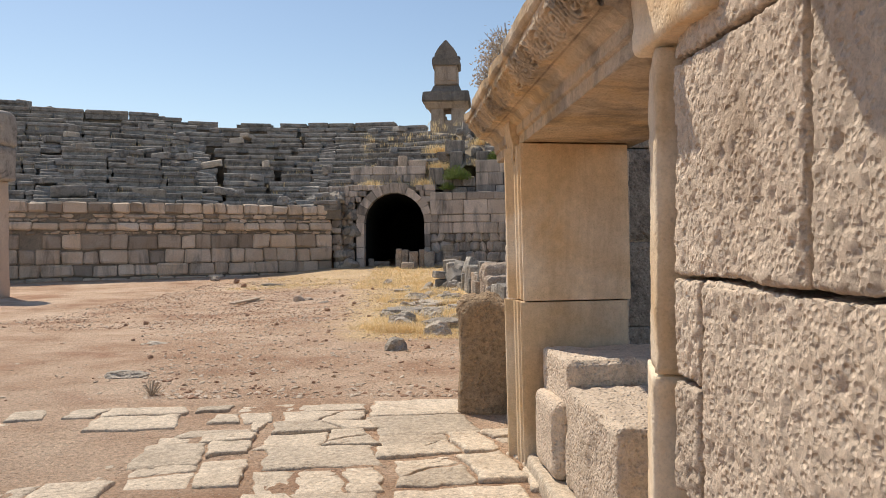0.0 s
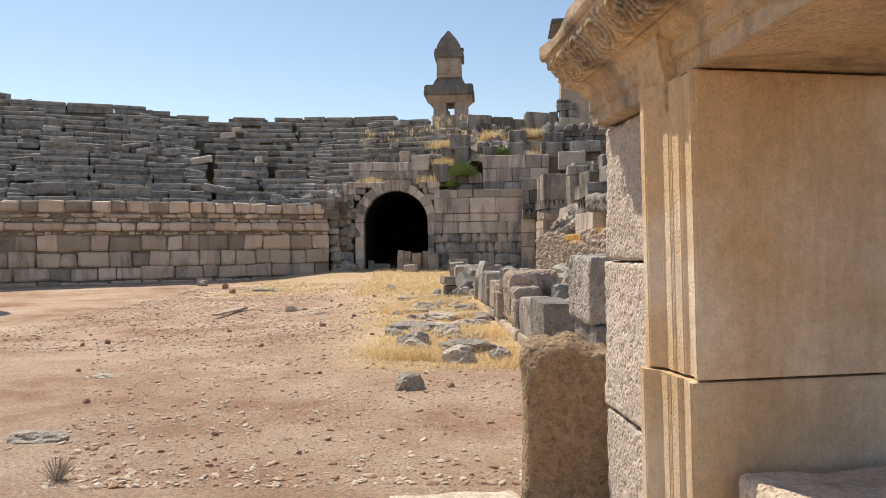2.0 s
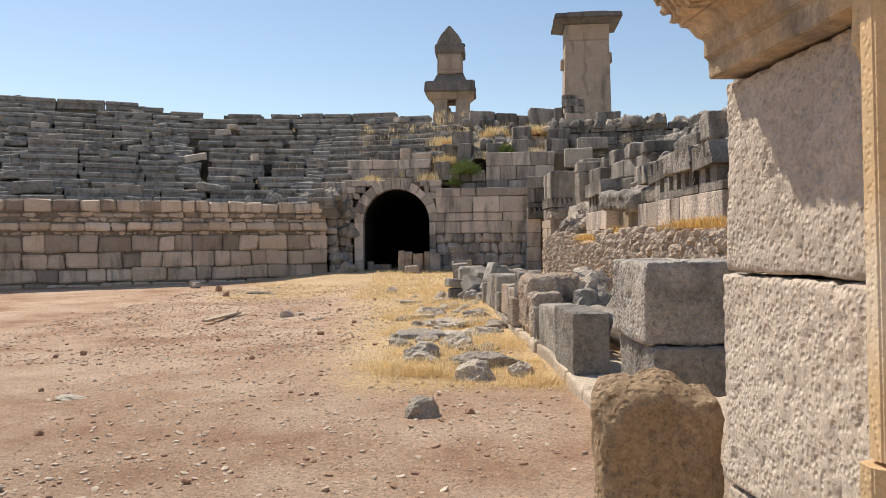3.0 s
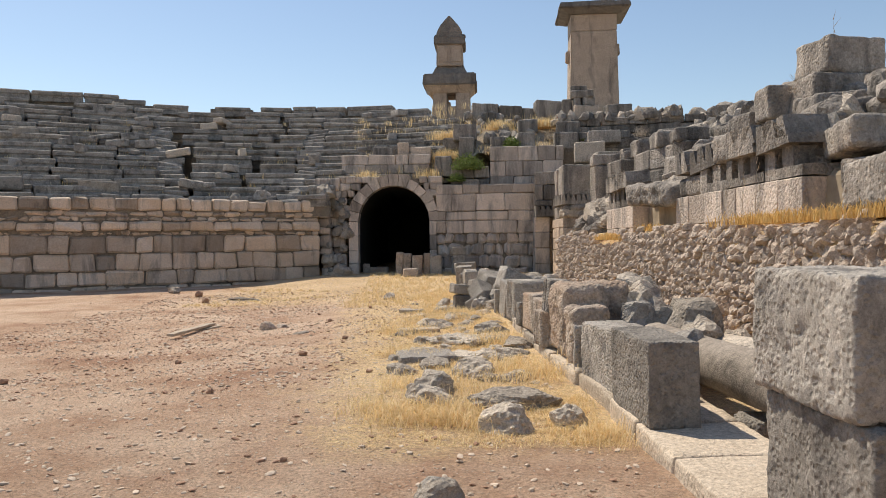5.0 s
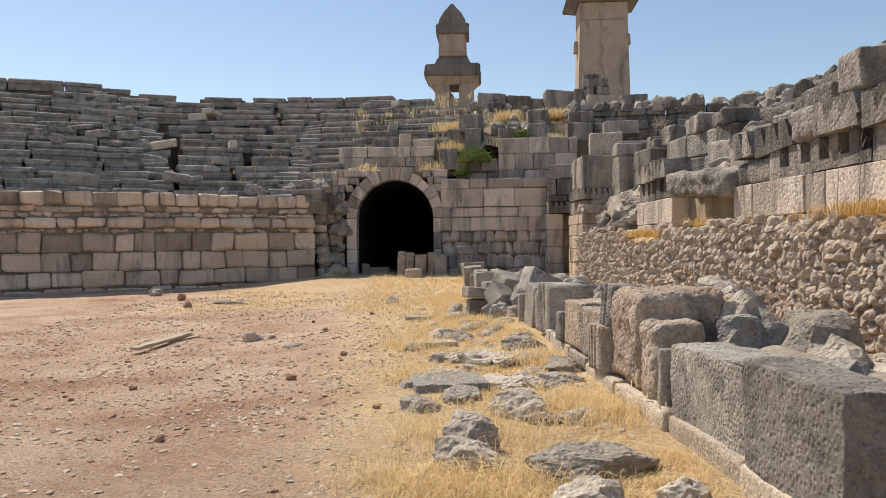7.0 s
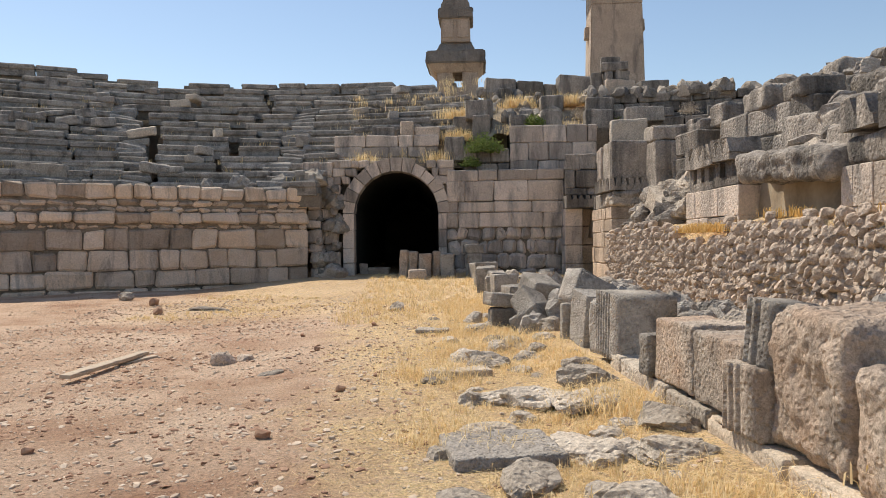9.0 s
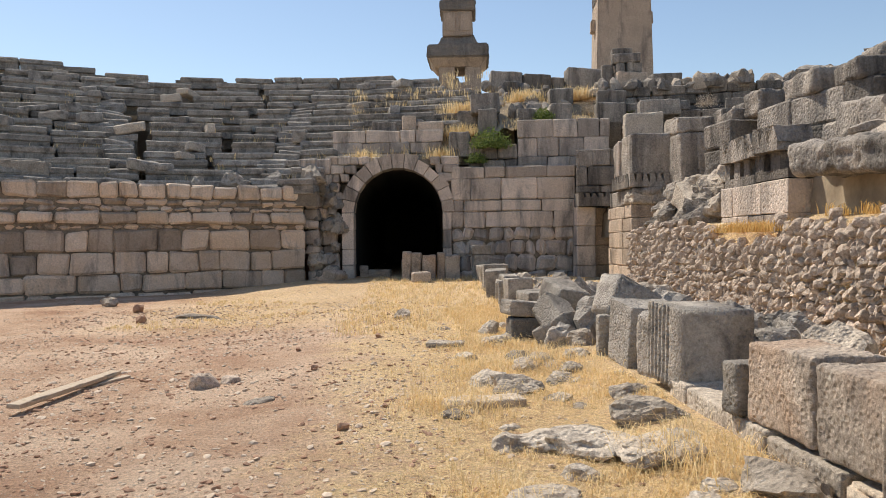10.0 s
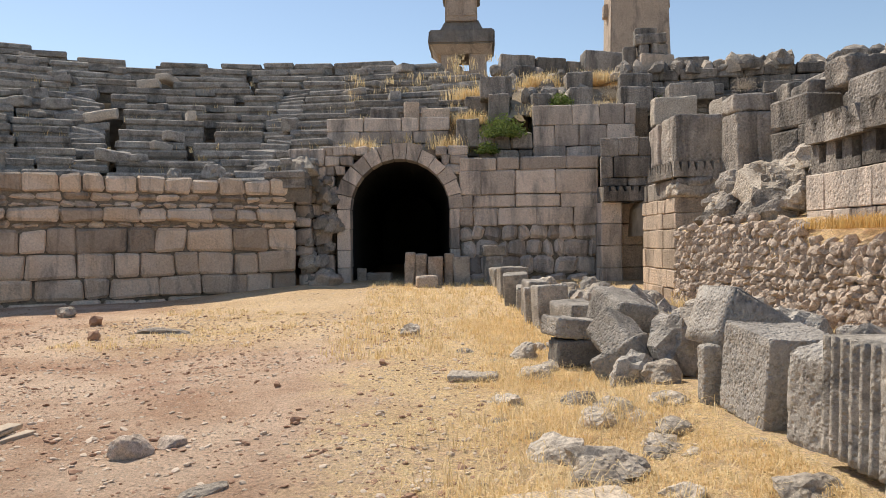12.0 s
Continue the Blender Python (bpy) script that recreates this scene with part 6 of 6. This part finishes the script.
def paving():
    g = empty("paving", (-1, 6, 0), "cracked irregular cream limestone paving slabs with earth joints", "pavement", kind="structure")
    rng = random.Random(41)
    base = Matrix.Translation((-0.70, 7.22, 0)) @ pose(0, 0, 0, 0, 0, 8.0)

    def slab(a0, a1, b0, b1, lift=0.0, wild=0.05):
        cs = [(x + rng.uniform(-wild, wild), y + rng.uniform(-wild, wild)) for x, y in ((a0, b0), (a1, b0), (a1, b1), (a0, b1))]
        crack(cs, lift, wild, 2 if (a1 - a0) * (b1 - b0) > 0.25 else 1)

    def between(p, q, t):
        return (p[0] + (q[0] - p[0]) * t, p[1] + (q[1] - p[1]) * t)

    def crack(cs, lift, wild, depth):
        """Break a four-sided slab across, once or twice, at a slant."""
        wide = math.dist(cs[0], cs[1]) + math.dist(cs[2], cs[3])
        deep = math.dist(cs[1], cs[2]) + math.dist(cs[3], cs[0])
        if depth and rng.random() < 0.62 and max(wide, deep) > 0.7:
            if deep > wide:
                cs = cs[1:] + cs[:1]
            t0, t1 = rng.uniform(0.25, 0.75), rng.uniform(0.25, 0.75)
            g = 0.012 / max(0.3, max(wide, deep) / 2)
            crack([cs[0], between(cs[0], cs[1], t0 - g), between(cs[3], cs[2], t1 - g), cs[3]], lift + rng.uniform(-0.008, 0.004), wild, depth - 1)
            crack([between(cs[0], cs[1], t0 + g), cs[1], cs[2], between(cs[3], cs[2], t1 + g)], lift + rng.uniform(-0.008, 0.004), wild, depth - 1)
        elif rng.random() > 0.06:
            piece(cs, lift, wild)

    def piece(cs, lift, wild):
        a0, pts = cs[0][0], []
        for (xa, ya), (xb, yb) in zip(cs, cs[1:] + cs[:1]):
            n = max(3, int(math.hypot(xb - xa, yb - ya) / 0.05))
            for i in range(n):
                t = i / n
                x, y = xa + (xb - xa) * t, ya + (yb - ya) * t
                q = 0.8 * wild * noise.noise((x * 6, y * 6, 3.1)) + 0.3 * wild * noise.noise((x * 17, y * 17, lift * 9))
                pts.append((x + q, y - q))
        cx, cy = sum(p[0] for p in pts) / len(pts), sum(p[1] for p in pts) / len(pts)
        v, f = [], []
        rings = ((1.0, -0.08), (1.0, 0.0), (0.985, 0.014), (0.93, 0.020), (0.7, 0.023), (0.4, 0.020))
        for s, z in rings:
            for x, y in pts:
                px, py = cx + (x - cx) * s, cy + (y - cy) * s
                v.append((px, py, z + lift + 0.006 * fbm((px, py, a0), 5)))
        n = len(pts)
        v.append((cx, cy, 0.02 + lift))
        for k in range(len(rings) - 1):
            for i in range(n):
                f.append((k * n + i, k * n + (i + 1) % n, (k + 1) * n + (i + 1) % n, (k + 1) * n + i))
        last = (len(rings) - 1) * n
        f += [(last + i, last + (i + 1) % n, len(v) - 1) for i in range(n)]
        raw("paving_slab", v, f, PAVE, g, base @ pose(0, 0, 0.0, rng.uniform(-0.5, 0.5), rng.uniform(-0.5, 0.5), 0), smooth=True)

    # columns of slabs: across from a0 to a1, joints along b
    for a0, a1, joints in ((0.03, 0.86, (0.15, -0.52, -1.18, -1.86, -2.5, -3.2, -3.9)), (0.9, 1.22, (-1.2, -1.62, -2.1, -2.7, -3.4)),
                           (-0.86, -0.02, (-0.62, -0.98, -1.42, -1.98, -2.55, -3.2, -3.9)), (-1.66, -0.9, (-1.2, -1.75, -2.3, -2.9, -3.5)), (-2.35, -1.7, (-1.62, -2.1, -2.7, -3.3)),
                           (-2.3, -1.62, (0.12, -0.25, -0.66)), (-3.15, -2.34, (0.14, -0.22, -0.70))):
        for b1, b0 in zip(joints, joints[1:]):
            w = rng.uniform(-0.02, 0.02)
            slab(a0 + w, a1 + w, b0 + 0.008, b1 - 0.008, rng.uniform(-0.008, 0.010), 0.055)
    # broken pieces between the whole slabs
    for a0, a1, b0, b1 in ((-0.6, -0.03, -0.20, 0.1), (-0.75, -0.05, -0.58, -0.24), (-1.15, -0.64, -0.14, 0.12), (-1.55, -1.2, -0.1, 0.12), (-1.35, -0.82, -0.56, -0.20), (-1.5, -0.95, -0.95, -0.78), (-1.35, -0.92, -1.15, -0.98), (-1.0, -0.9, -0.9, -0.6), (-1.62, -1.42, -1.18, -0.98), (0.1, 0.5, 0.18, 0.4)):
        slab(a0, a1, b0, b1, rng.uniform(-0.015, 0.005), 0.045)


paving()

# ---- grass, shrubs, gravel ----


def blade_field(spots, rng, name, mat, label, category, height=(0.12, 0.3), count=(10, 22), spread=0.09, lean=0.6, width=0.004):
    """Tufts of thin bent blades, all in one mesh. spots: (x, y, z, size)."""
    v, f = [], []
    for x, y, z, s in spots:
        for _ in range(rng.randint(*count)):
            a, h = rng.uniform(0, 2 * math.pi), rng.uniform(*height) * s
            ox, oy = x + rng.gauss(0, spread * s), y + rng.gauss(0, spread * s)
            l = rng.uniform(0.1, 1) * lean * h
            dx, dy = math.cos(a) * l, math.sin(a) * l
            wx, wy = -math.sin(a) * width, math.cos(a) * width
            o = len(v)
            v += [(ox - wx, oy - wy, z), (ox + wx, oy + wy, z), (ox + dx * 0.35 + wx * 0.8, oy + dy * 0.35 + wy * 0.8, z + h * 0.6), (ox + dx * 0.35 - wx * 0.8, oy + dy * 0.35 - wy * 0.8, z + h * 0.6), (ox + dx, oy + dy, z + h * (1 - 0.3 * lean))]
            f += [(o, o + 1, o + 2, o + 3), (o + 3, o + 2, o + 4)]
    return tagged(raw(name, v, f, mat), label, category, kind="stuff")


def grasses():
    rng = random.Random(91)
    near = []
    for _ in range(3400):
        y = rng.uniform(12.4, 31)
        edge = kerb_x(y)
        x = edge - 0.05 - abs(rng.gauss(0, 0.85))
        if noise.noise((x * 0.9, y * 0.55, 2)) + 0.25 * noise.noise((x * 3, y * 3, 6)) > -0.02:
            near.append((x, y, rise(x, y) - 0.01, rng.uniform(0.18, 0.6)))
    for x, y, n, r in ((-0.95, 13.5, 110, 0.22), (-0.45, 13.3, 70, 0.2), (-1.05, 17.3, 60, 0.25), (-1.2, 20.2, 80, 0.3), (0.72, 12.6, 30, 0.15), (-0.75, 14.8, 60, 0.3), (-0.9, 22.0, 70, 0.4), (-0.7, 24.5, 70, 0.4), (0.45, 15.5, 90, 0.35), (0.3, 18.2, 60, 0.3), (0.2, 22.5, 80, 0.4)):
        near += [(x + rng.gauss(0, r), y + rng.gauss(0, r), rise(x, y) - 0.01, rng.uniform(0.6, 1.25)) for _ in range(n)]
    blade_field(near, rng, "dry_grass", STRAW, "golden dry grass tufts along the fallen blocks", "dry grass", (0.06, 0.25), (10, 22), 0.09, 1.7, 0.003)
    far = []
    for _ in range(900):
        y = rng.uniform(26, 39.5)
        x = rng.uniform(-3.2, 0.4)
        far.append((x, y, rise(x, y), rng.uniform(0.3, 0.9)))
    for _ in range(500):
        y = rng.uniform(28, 34)
        x = rng.uniform(-8, -2)
        if noise.noise((x * 0.4, y * 0.6, 5)) > 0.05:
            far.append((x, y, rise(x, y), rng.uniform(0.2, 0.6)))
    for _ in range(420):
        y = rng.uniform(14, 36)
        x = rng.uniform(0.9, 2.9)
        far.append((x, y, 0.02 + rng.uniform(0, 0.45), rng.uniform(0.5, 1.1)))
    blade_field(far, rng, "dry_grass", STRAW, "short golden dry grass before the vault", "dry grass", (0.10, 0.22), (8, 14), 0.10, 0.8, 0.006)
    terrace = []
    for _ in range(260):
        y = rng.uniform(8, 30.8)
        x = terrace_x(y) + rng.uniform(0.2, 0.6)
        if noise.noise((y * 0.55, 3, 8)) > 0.1:
            terrace.append((x, y, 1.80, rng.uniform(0.4, 1.1)))
    for y0, n in ((25.4, 130), (17.0, 90), (15.0, 90)):
        terrace += [(terrace_x(y0) + rng.uniform(0.05, 0.65), y0 + rng.gauss(0, 0.7), 1.62 if y0 > 24 else 1.8, rng.uniform(0.5, 1.1)) for _ in range(n)]
    blade_field(terrace, rng, "dry_grass", STRAWO, "orange-gold dry grass on the terrace", "dry grass", (0.12, 0.26), (9, 16), 0.09, 0.7, 0.006)
    upper = []
    for _ in range(520):
        x, y = rng.uniform(-4.5, 6.0), rng.uniform(40.6, 45.5)
        upper.append((x, y, (4.25 + 0.85 * (y - 40.6) if x < 1 else 5.55 + 0.5 * (y - 40.9)) - (0.0 if x > -0.8 or y < 42.2 else 0.6), rng.uniform(0.6, 1.8)))
    for cx, cy, z, n in ((-0.1, 42.2, 5.4, 150), (0.0, 43.2, 6.4, 150), (4.5, 43.6, 7.0, 170), (2.4, 43.4, 6.9, 110), (-0.9, 41.0, 4.45, 70), (-3.6, 40.8, 4.35, 60), (7.3, 43.5, 7.1, 60)):
        upper += [(cx + rng.gauss(0, 0.3), cy + rng.gauss(0, 0.3), z, rng.uniform(1.0, 2.6)) for _ in range(n)]
    for _ in range(520):
        i = rng.randint(0, 11)
        p, head = seat_line(rng.uniform(10, 32), 0.70 * i + 0.02)
        if noise.noise((p.x * 0.6, i * 0.9, 4)) > 0.0 and (p.x < -5 or i > 6):
            upper.append((p.x, p.y, 3.25 + 0.405 * i, rng.uniform(0.6, 1.6)))
    blade_field(upper, rng, "dry_grass", STRAW, "pale dry grass among ruined seats and blocks", "dry grass", (0.14, 0.28), (5, 10), 0.07, 0.6, 0.009)
    litter_v, litter_f = [], []
    for _ in range(42000):
        y = rng.uniform(12.3, 30)
        x = kerb_x(y) - 0.05 - abs(rng.gauss(0, 1.15))
        a, l = rng.uniform(0, math.pi), rng.uniform(0.04, 0.14)
        z = rise(x, y) + rng.uniform(0.004, 0.02)
        dx, dy = math.cos(a) * l, math.sin(a) * l
        o = len(litter_v)
        litter_v += [(x - 0.002 * math.sin(a), y + 0.002 * math.cos(a), z), (x + 0.002 * math.sin(a), y - 0.002 * math.cos(a), z), (x + dx, y + dy, z + rng.uniform(-0.003, 0.012))]
        litter_f.append((o, o + 1, o + 2))
    tagged(raw("straw", litter_v, litter_f, STRAW), "loose straw stalks lying on the earth", "straw", kind="stuff")


STRAWO = blades("orange_dry_grass", (0.56, 0.34, 0.11), (0.80, 0.56, 0.24), 0.4)


def shrub(name, x, y, z, r, n, mat, label, category, seed, leaf=0.035, stems=9, flat=0.8):
    rng = random.Random(seed)
    ob = empty(name, (x, y, z), label, category)
    v, f = [], []
    for _ in range(n):
        d = Vector((rng.gauss(0, 1), rng.gauss(0, 1), abs(rng.gauss(0, 1)) * flat))
        d = d.normalized() * r * rng.uniform(0.35, 1.0) * (0.75 + 0.35 * noise.noise(d * 1.5 + Vector((seed, 0, 0))))
        a = Vector((rng.gauss(0, 1), rng.gauss(0, 1), rng.gauss(0, 1))).normalized() * leaf * rng.uniform(0.6, 1.4)
        b = a.cross(Vector((rng.gauss(0, 1), rng.gauss(0, 1), rng.gauss(0, 1)))).normalized() * leaf * 0.4
        p = Vector((x, y, z)) + d
        o = len(v)
        v += [tuple(p - a), tuple(p + b), tuple(p + a), tuple(p - b)]
        f.append((o, o + 1, o + 2, o + 3))
    raw("foliage", v, f, mat, ob)
    v, f = [], []
    for i in range(stems):
        d = Vector((rng.gauss(0, 1), rng.gauss(0, 1), 1.2)).normalized() * r * 0.85
        o = len(v)
        w = 0.006
        for k in range(2):
            q = Vector((x, y, z)) + d * k
            ww = w * (1 - 0.7 * k)
            v += [tuple(q + Vector((ww, 0, 0))), tuple(q + Vector((-ww * 0.5, ww, 0))), tuple(q + Vector((-ww * 0.5, -ww, 0)))]
        f += [(o, o + 1, o + 4, o + 3), (o + 1, o + 2, o + 5, o + 4), (o + 2, o, o + 3, o + 5)]
    raw("stems", v, f, DRYBUSH, ob)
    return ob


def shrubs():
    shrub("green_shrub", 0.75, 40.35, 4.75, 0.95, 3000, SHRUB, "green leafy shrub growing from the ruined wall", "shrub", 1, 0.05)
    shrub("green_shrub", 0.25, 40.2, 4.25, 0.5, 900, SHRUB, "green leafy shrub growing from the ruined wall", "shrub", 2, 0.05)
    shrub("green_shrub", 2.75, 41.4, 5.85, 0.65, 1300, SHRUB, "green leafy shrub among grey blocks", "shrub", 3, 0.05)
    shrub("green_shrub", 6.1, 41.6, 6.1, 0.45, 500, SHRUB, "small green shrub among grey blocks", "shrub", 4, 0.05)
    shrub("dry_bush", 0.44, 5.0, 2.64, 0.30, 2600, DRYBUSH, "grey dry bush growing on the carved lintel", "bush", 5, 0.012, 40)
    shrub("dry_bush", 0.38, 5.5, 2.60, 0.22, 1500, DRYBUSH, "grey dry bush growing on the carved lintel", "bush", 6, 0.012, 30)
    shrub("dry_bush", 4.6, 42.3, 6.25, 0.7, 700, DRYBUSH, "dry brown bush among grey blocks", "bush", 7, 0.03, 30)
    shrub("dry_bush", 8.2, 39.9, 6.1, 0.6, 420, DRYBUSH, "pale dry bush on the ruined stage building", "bush", 8, 0.03, 30)
    shrub("dry_bush", 5.3, 18.9, 3.95, 0.45, 420, DRYBUSH, "dry brown bush among grey blocks", "bush", 9, 0.018, 40)
    shrub("dry_bush", -2.9, 7.75, 0.0, 0.2, 200, DRYBUSH, "small dry brown weed on the arena floor", "weed", 10, 0.008, 26)
    shrub("caper_shrub", 1.9, 39.85, 2.15, 0.22, 160, DRYBUSH, "dark dry shrub growing from a wall joint", "shrub", 11, 0.03, 10)
    # tall thin weeds against the sky
    rng = random.Random(12)
    for i, (x, y, z, h) in enumerate(((5.6, 18.6, 4.2, 0.95), (5.45, 18.9, 4.0, 0.6), (5.7, 19.0, 4.1, 0.5), (4.0, 18.2, 1.9, 0.75), (3.95, 18.8, 1.9, 0.6), (4.0, 17.7, 1.9, 0.9))):
        ob = empty("dry_weed", (x, y, z), "tall thin dry weed growing from the ruin", "weed", "dry weeds")
        v, f = [], []
        for k in range(9):
            t0 = k / 9
            a = rng.uniform(0, 6.28)
            base = Vector((x + 0.06 * math.sin(t0 * 3), y, z + h * t0))
            tip = base + Vector((math.cos(a) * 0.10, math.sin(a) * 0.10, 0.14)) * (1 if k else 0) + Vector((0.04, 0, h if k == 0 else 0))
            o = len(v)
            w = 0.005
            v += [tuple(base + Vector((w, w, 0))), tuple(base - Vector((w, w, 0))), tuple(tip)]
            f.append((o, o + 1, o + 2))
            v += [tuple(base + Vector((w, -w, 0))), tuple(base - Vector((w, -w, 0))), tuple(tip)]
            f.append((o + 3, o + 4, o + 5))
        raw("stalk", v, f, DRYBUSH, ob)


def gravel():
    rng = random.Random(71)
    shapes = []
    for i in range(6):
        bm = bmesh.new()
        bmesh.ops.create_icosphere(bm, subdivisions=1, radius=1)
        for q in bm.verts:
            q.co *= 1 + 0.35 * noise.noise(q.co * 1.3 + Vector((i * 5, 0, 0)))
        shapes.append(([q.co.copy() for q in bm.verts], [[q.index for q in p.verts] for p in bm.faces]))
        bm.free()
    for mat, n, label in ((GRAVELP, 17000, "pale gravel and stone chips on the arena floor"), (GRAVELR, 6000, "red-brown gravel on the arena floor"), (GRAVELP, 9000, "pale stone chips scattered over the far arena floor"), (GRAVELR, 8000, "red-brown chips scattered over the far arena floor")):
        v, f = [], []
        for _ in range(n):
            y = 7.6 + 30 * rng.random() ** 1.7
            x = rng.uniform(-0.62, 0.12) * (y - 0.0) * 0.62 if rng.random() < 0.85 else rng.uniform(-12, 0.6)
            if "far" in label:
                y = rng.uniform(15, 33)
                x = rng.uniform(-9.5, -1.2)
            if x > kerb_x(y) - 0.1 or x < -14:
                continue
            if noise.noise((x * 0.5, y * 0.4, 3)) + rng.uniform(-0.5, 0.5) < -0.15:
                continue
            s = 0.005 + 0.026 * rng.random() ** 5 + (0.006 if "far" in label else 0)
            vs, fs = shapes[rng.randrange(6)]
            m = pose(x, y, rise(x, y) + s * 0.15, rng.uniform(-20, 20), rng.uniform(-20, 20), rng.uniform(0, 360)) @ Matrix.Diagonal((s * rng.uniform(0.8, 1.7), s, s * rng.uniform(0.3, 0.7), 1))
            o = len(v)
            v += [tuple(m @ q) for q in vs]
            f += [tuple(o + i for i in p) for p in fs]
        tagged(raw("gravel", v, f, mat), label, "gravel", kind="stuff")
    # stones one can count
    me = bpy.data.meshes.new("stone")
    bm = boulder((1, 1, 1), 1201, 2)
    bm.to_mesh(me)
    bm.free()
    me.materials.append(GRAVELR)
    for x, y, s in ((-0.23, 10.96, 0.09), (-2.2, 9.0, 0.06), (-5.0, 12.6, 0.07), (-1.5, 9.6, 0.05), (-3.2, 15.0, 0.10), (-2.6, 17.6, 0.12), (-1.8, 12.0, 0.06), (-4.4, 17.6, 0.09), (-6.2, 16.3, 0.12), (-6.5, 16.0, 0.1), (-1.5, 15.8, 0.07), (-2.2, 19.4, 0.1), (-2.9, 22.6, 0.1), (-1.9, 20.2, 0.07), (-3.4, 24.5, 0.1), (-2.3, 25.6, 0.12), (-8.4, 31.8, 0.3), (-7.6, 29.8, 0.25), (-1.4, 8.4, 0.05), (-3.9, 10.4, 0.08)):
        ob = new("stone", me)
        ob.matrix_basis = pose(x, y, rise(x, y) - 0.01, 0, 0, x * 977) @ Matrix.Diagonal((s * 1.2, s, s * 0.7, 1))
        tagged(ob, "small red-brown stone lying on the earth", "stone", "loose stones")


GRAVELP = plain("pale_gravel", (0.50, 0.38, 0.28), (0.76, 0.63, 0.50), 9, 0.9)
GRAVELR = plain("red_gravel", (0.30, 0.17, 0.11), (0.48, 0.31, 0.21), 9, 0.9)
grasses()
shrubs()
gravel()
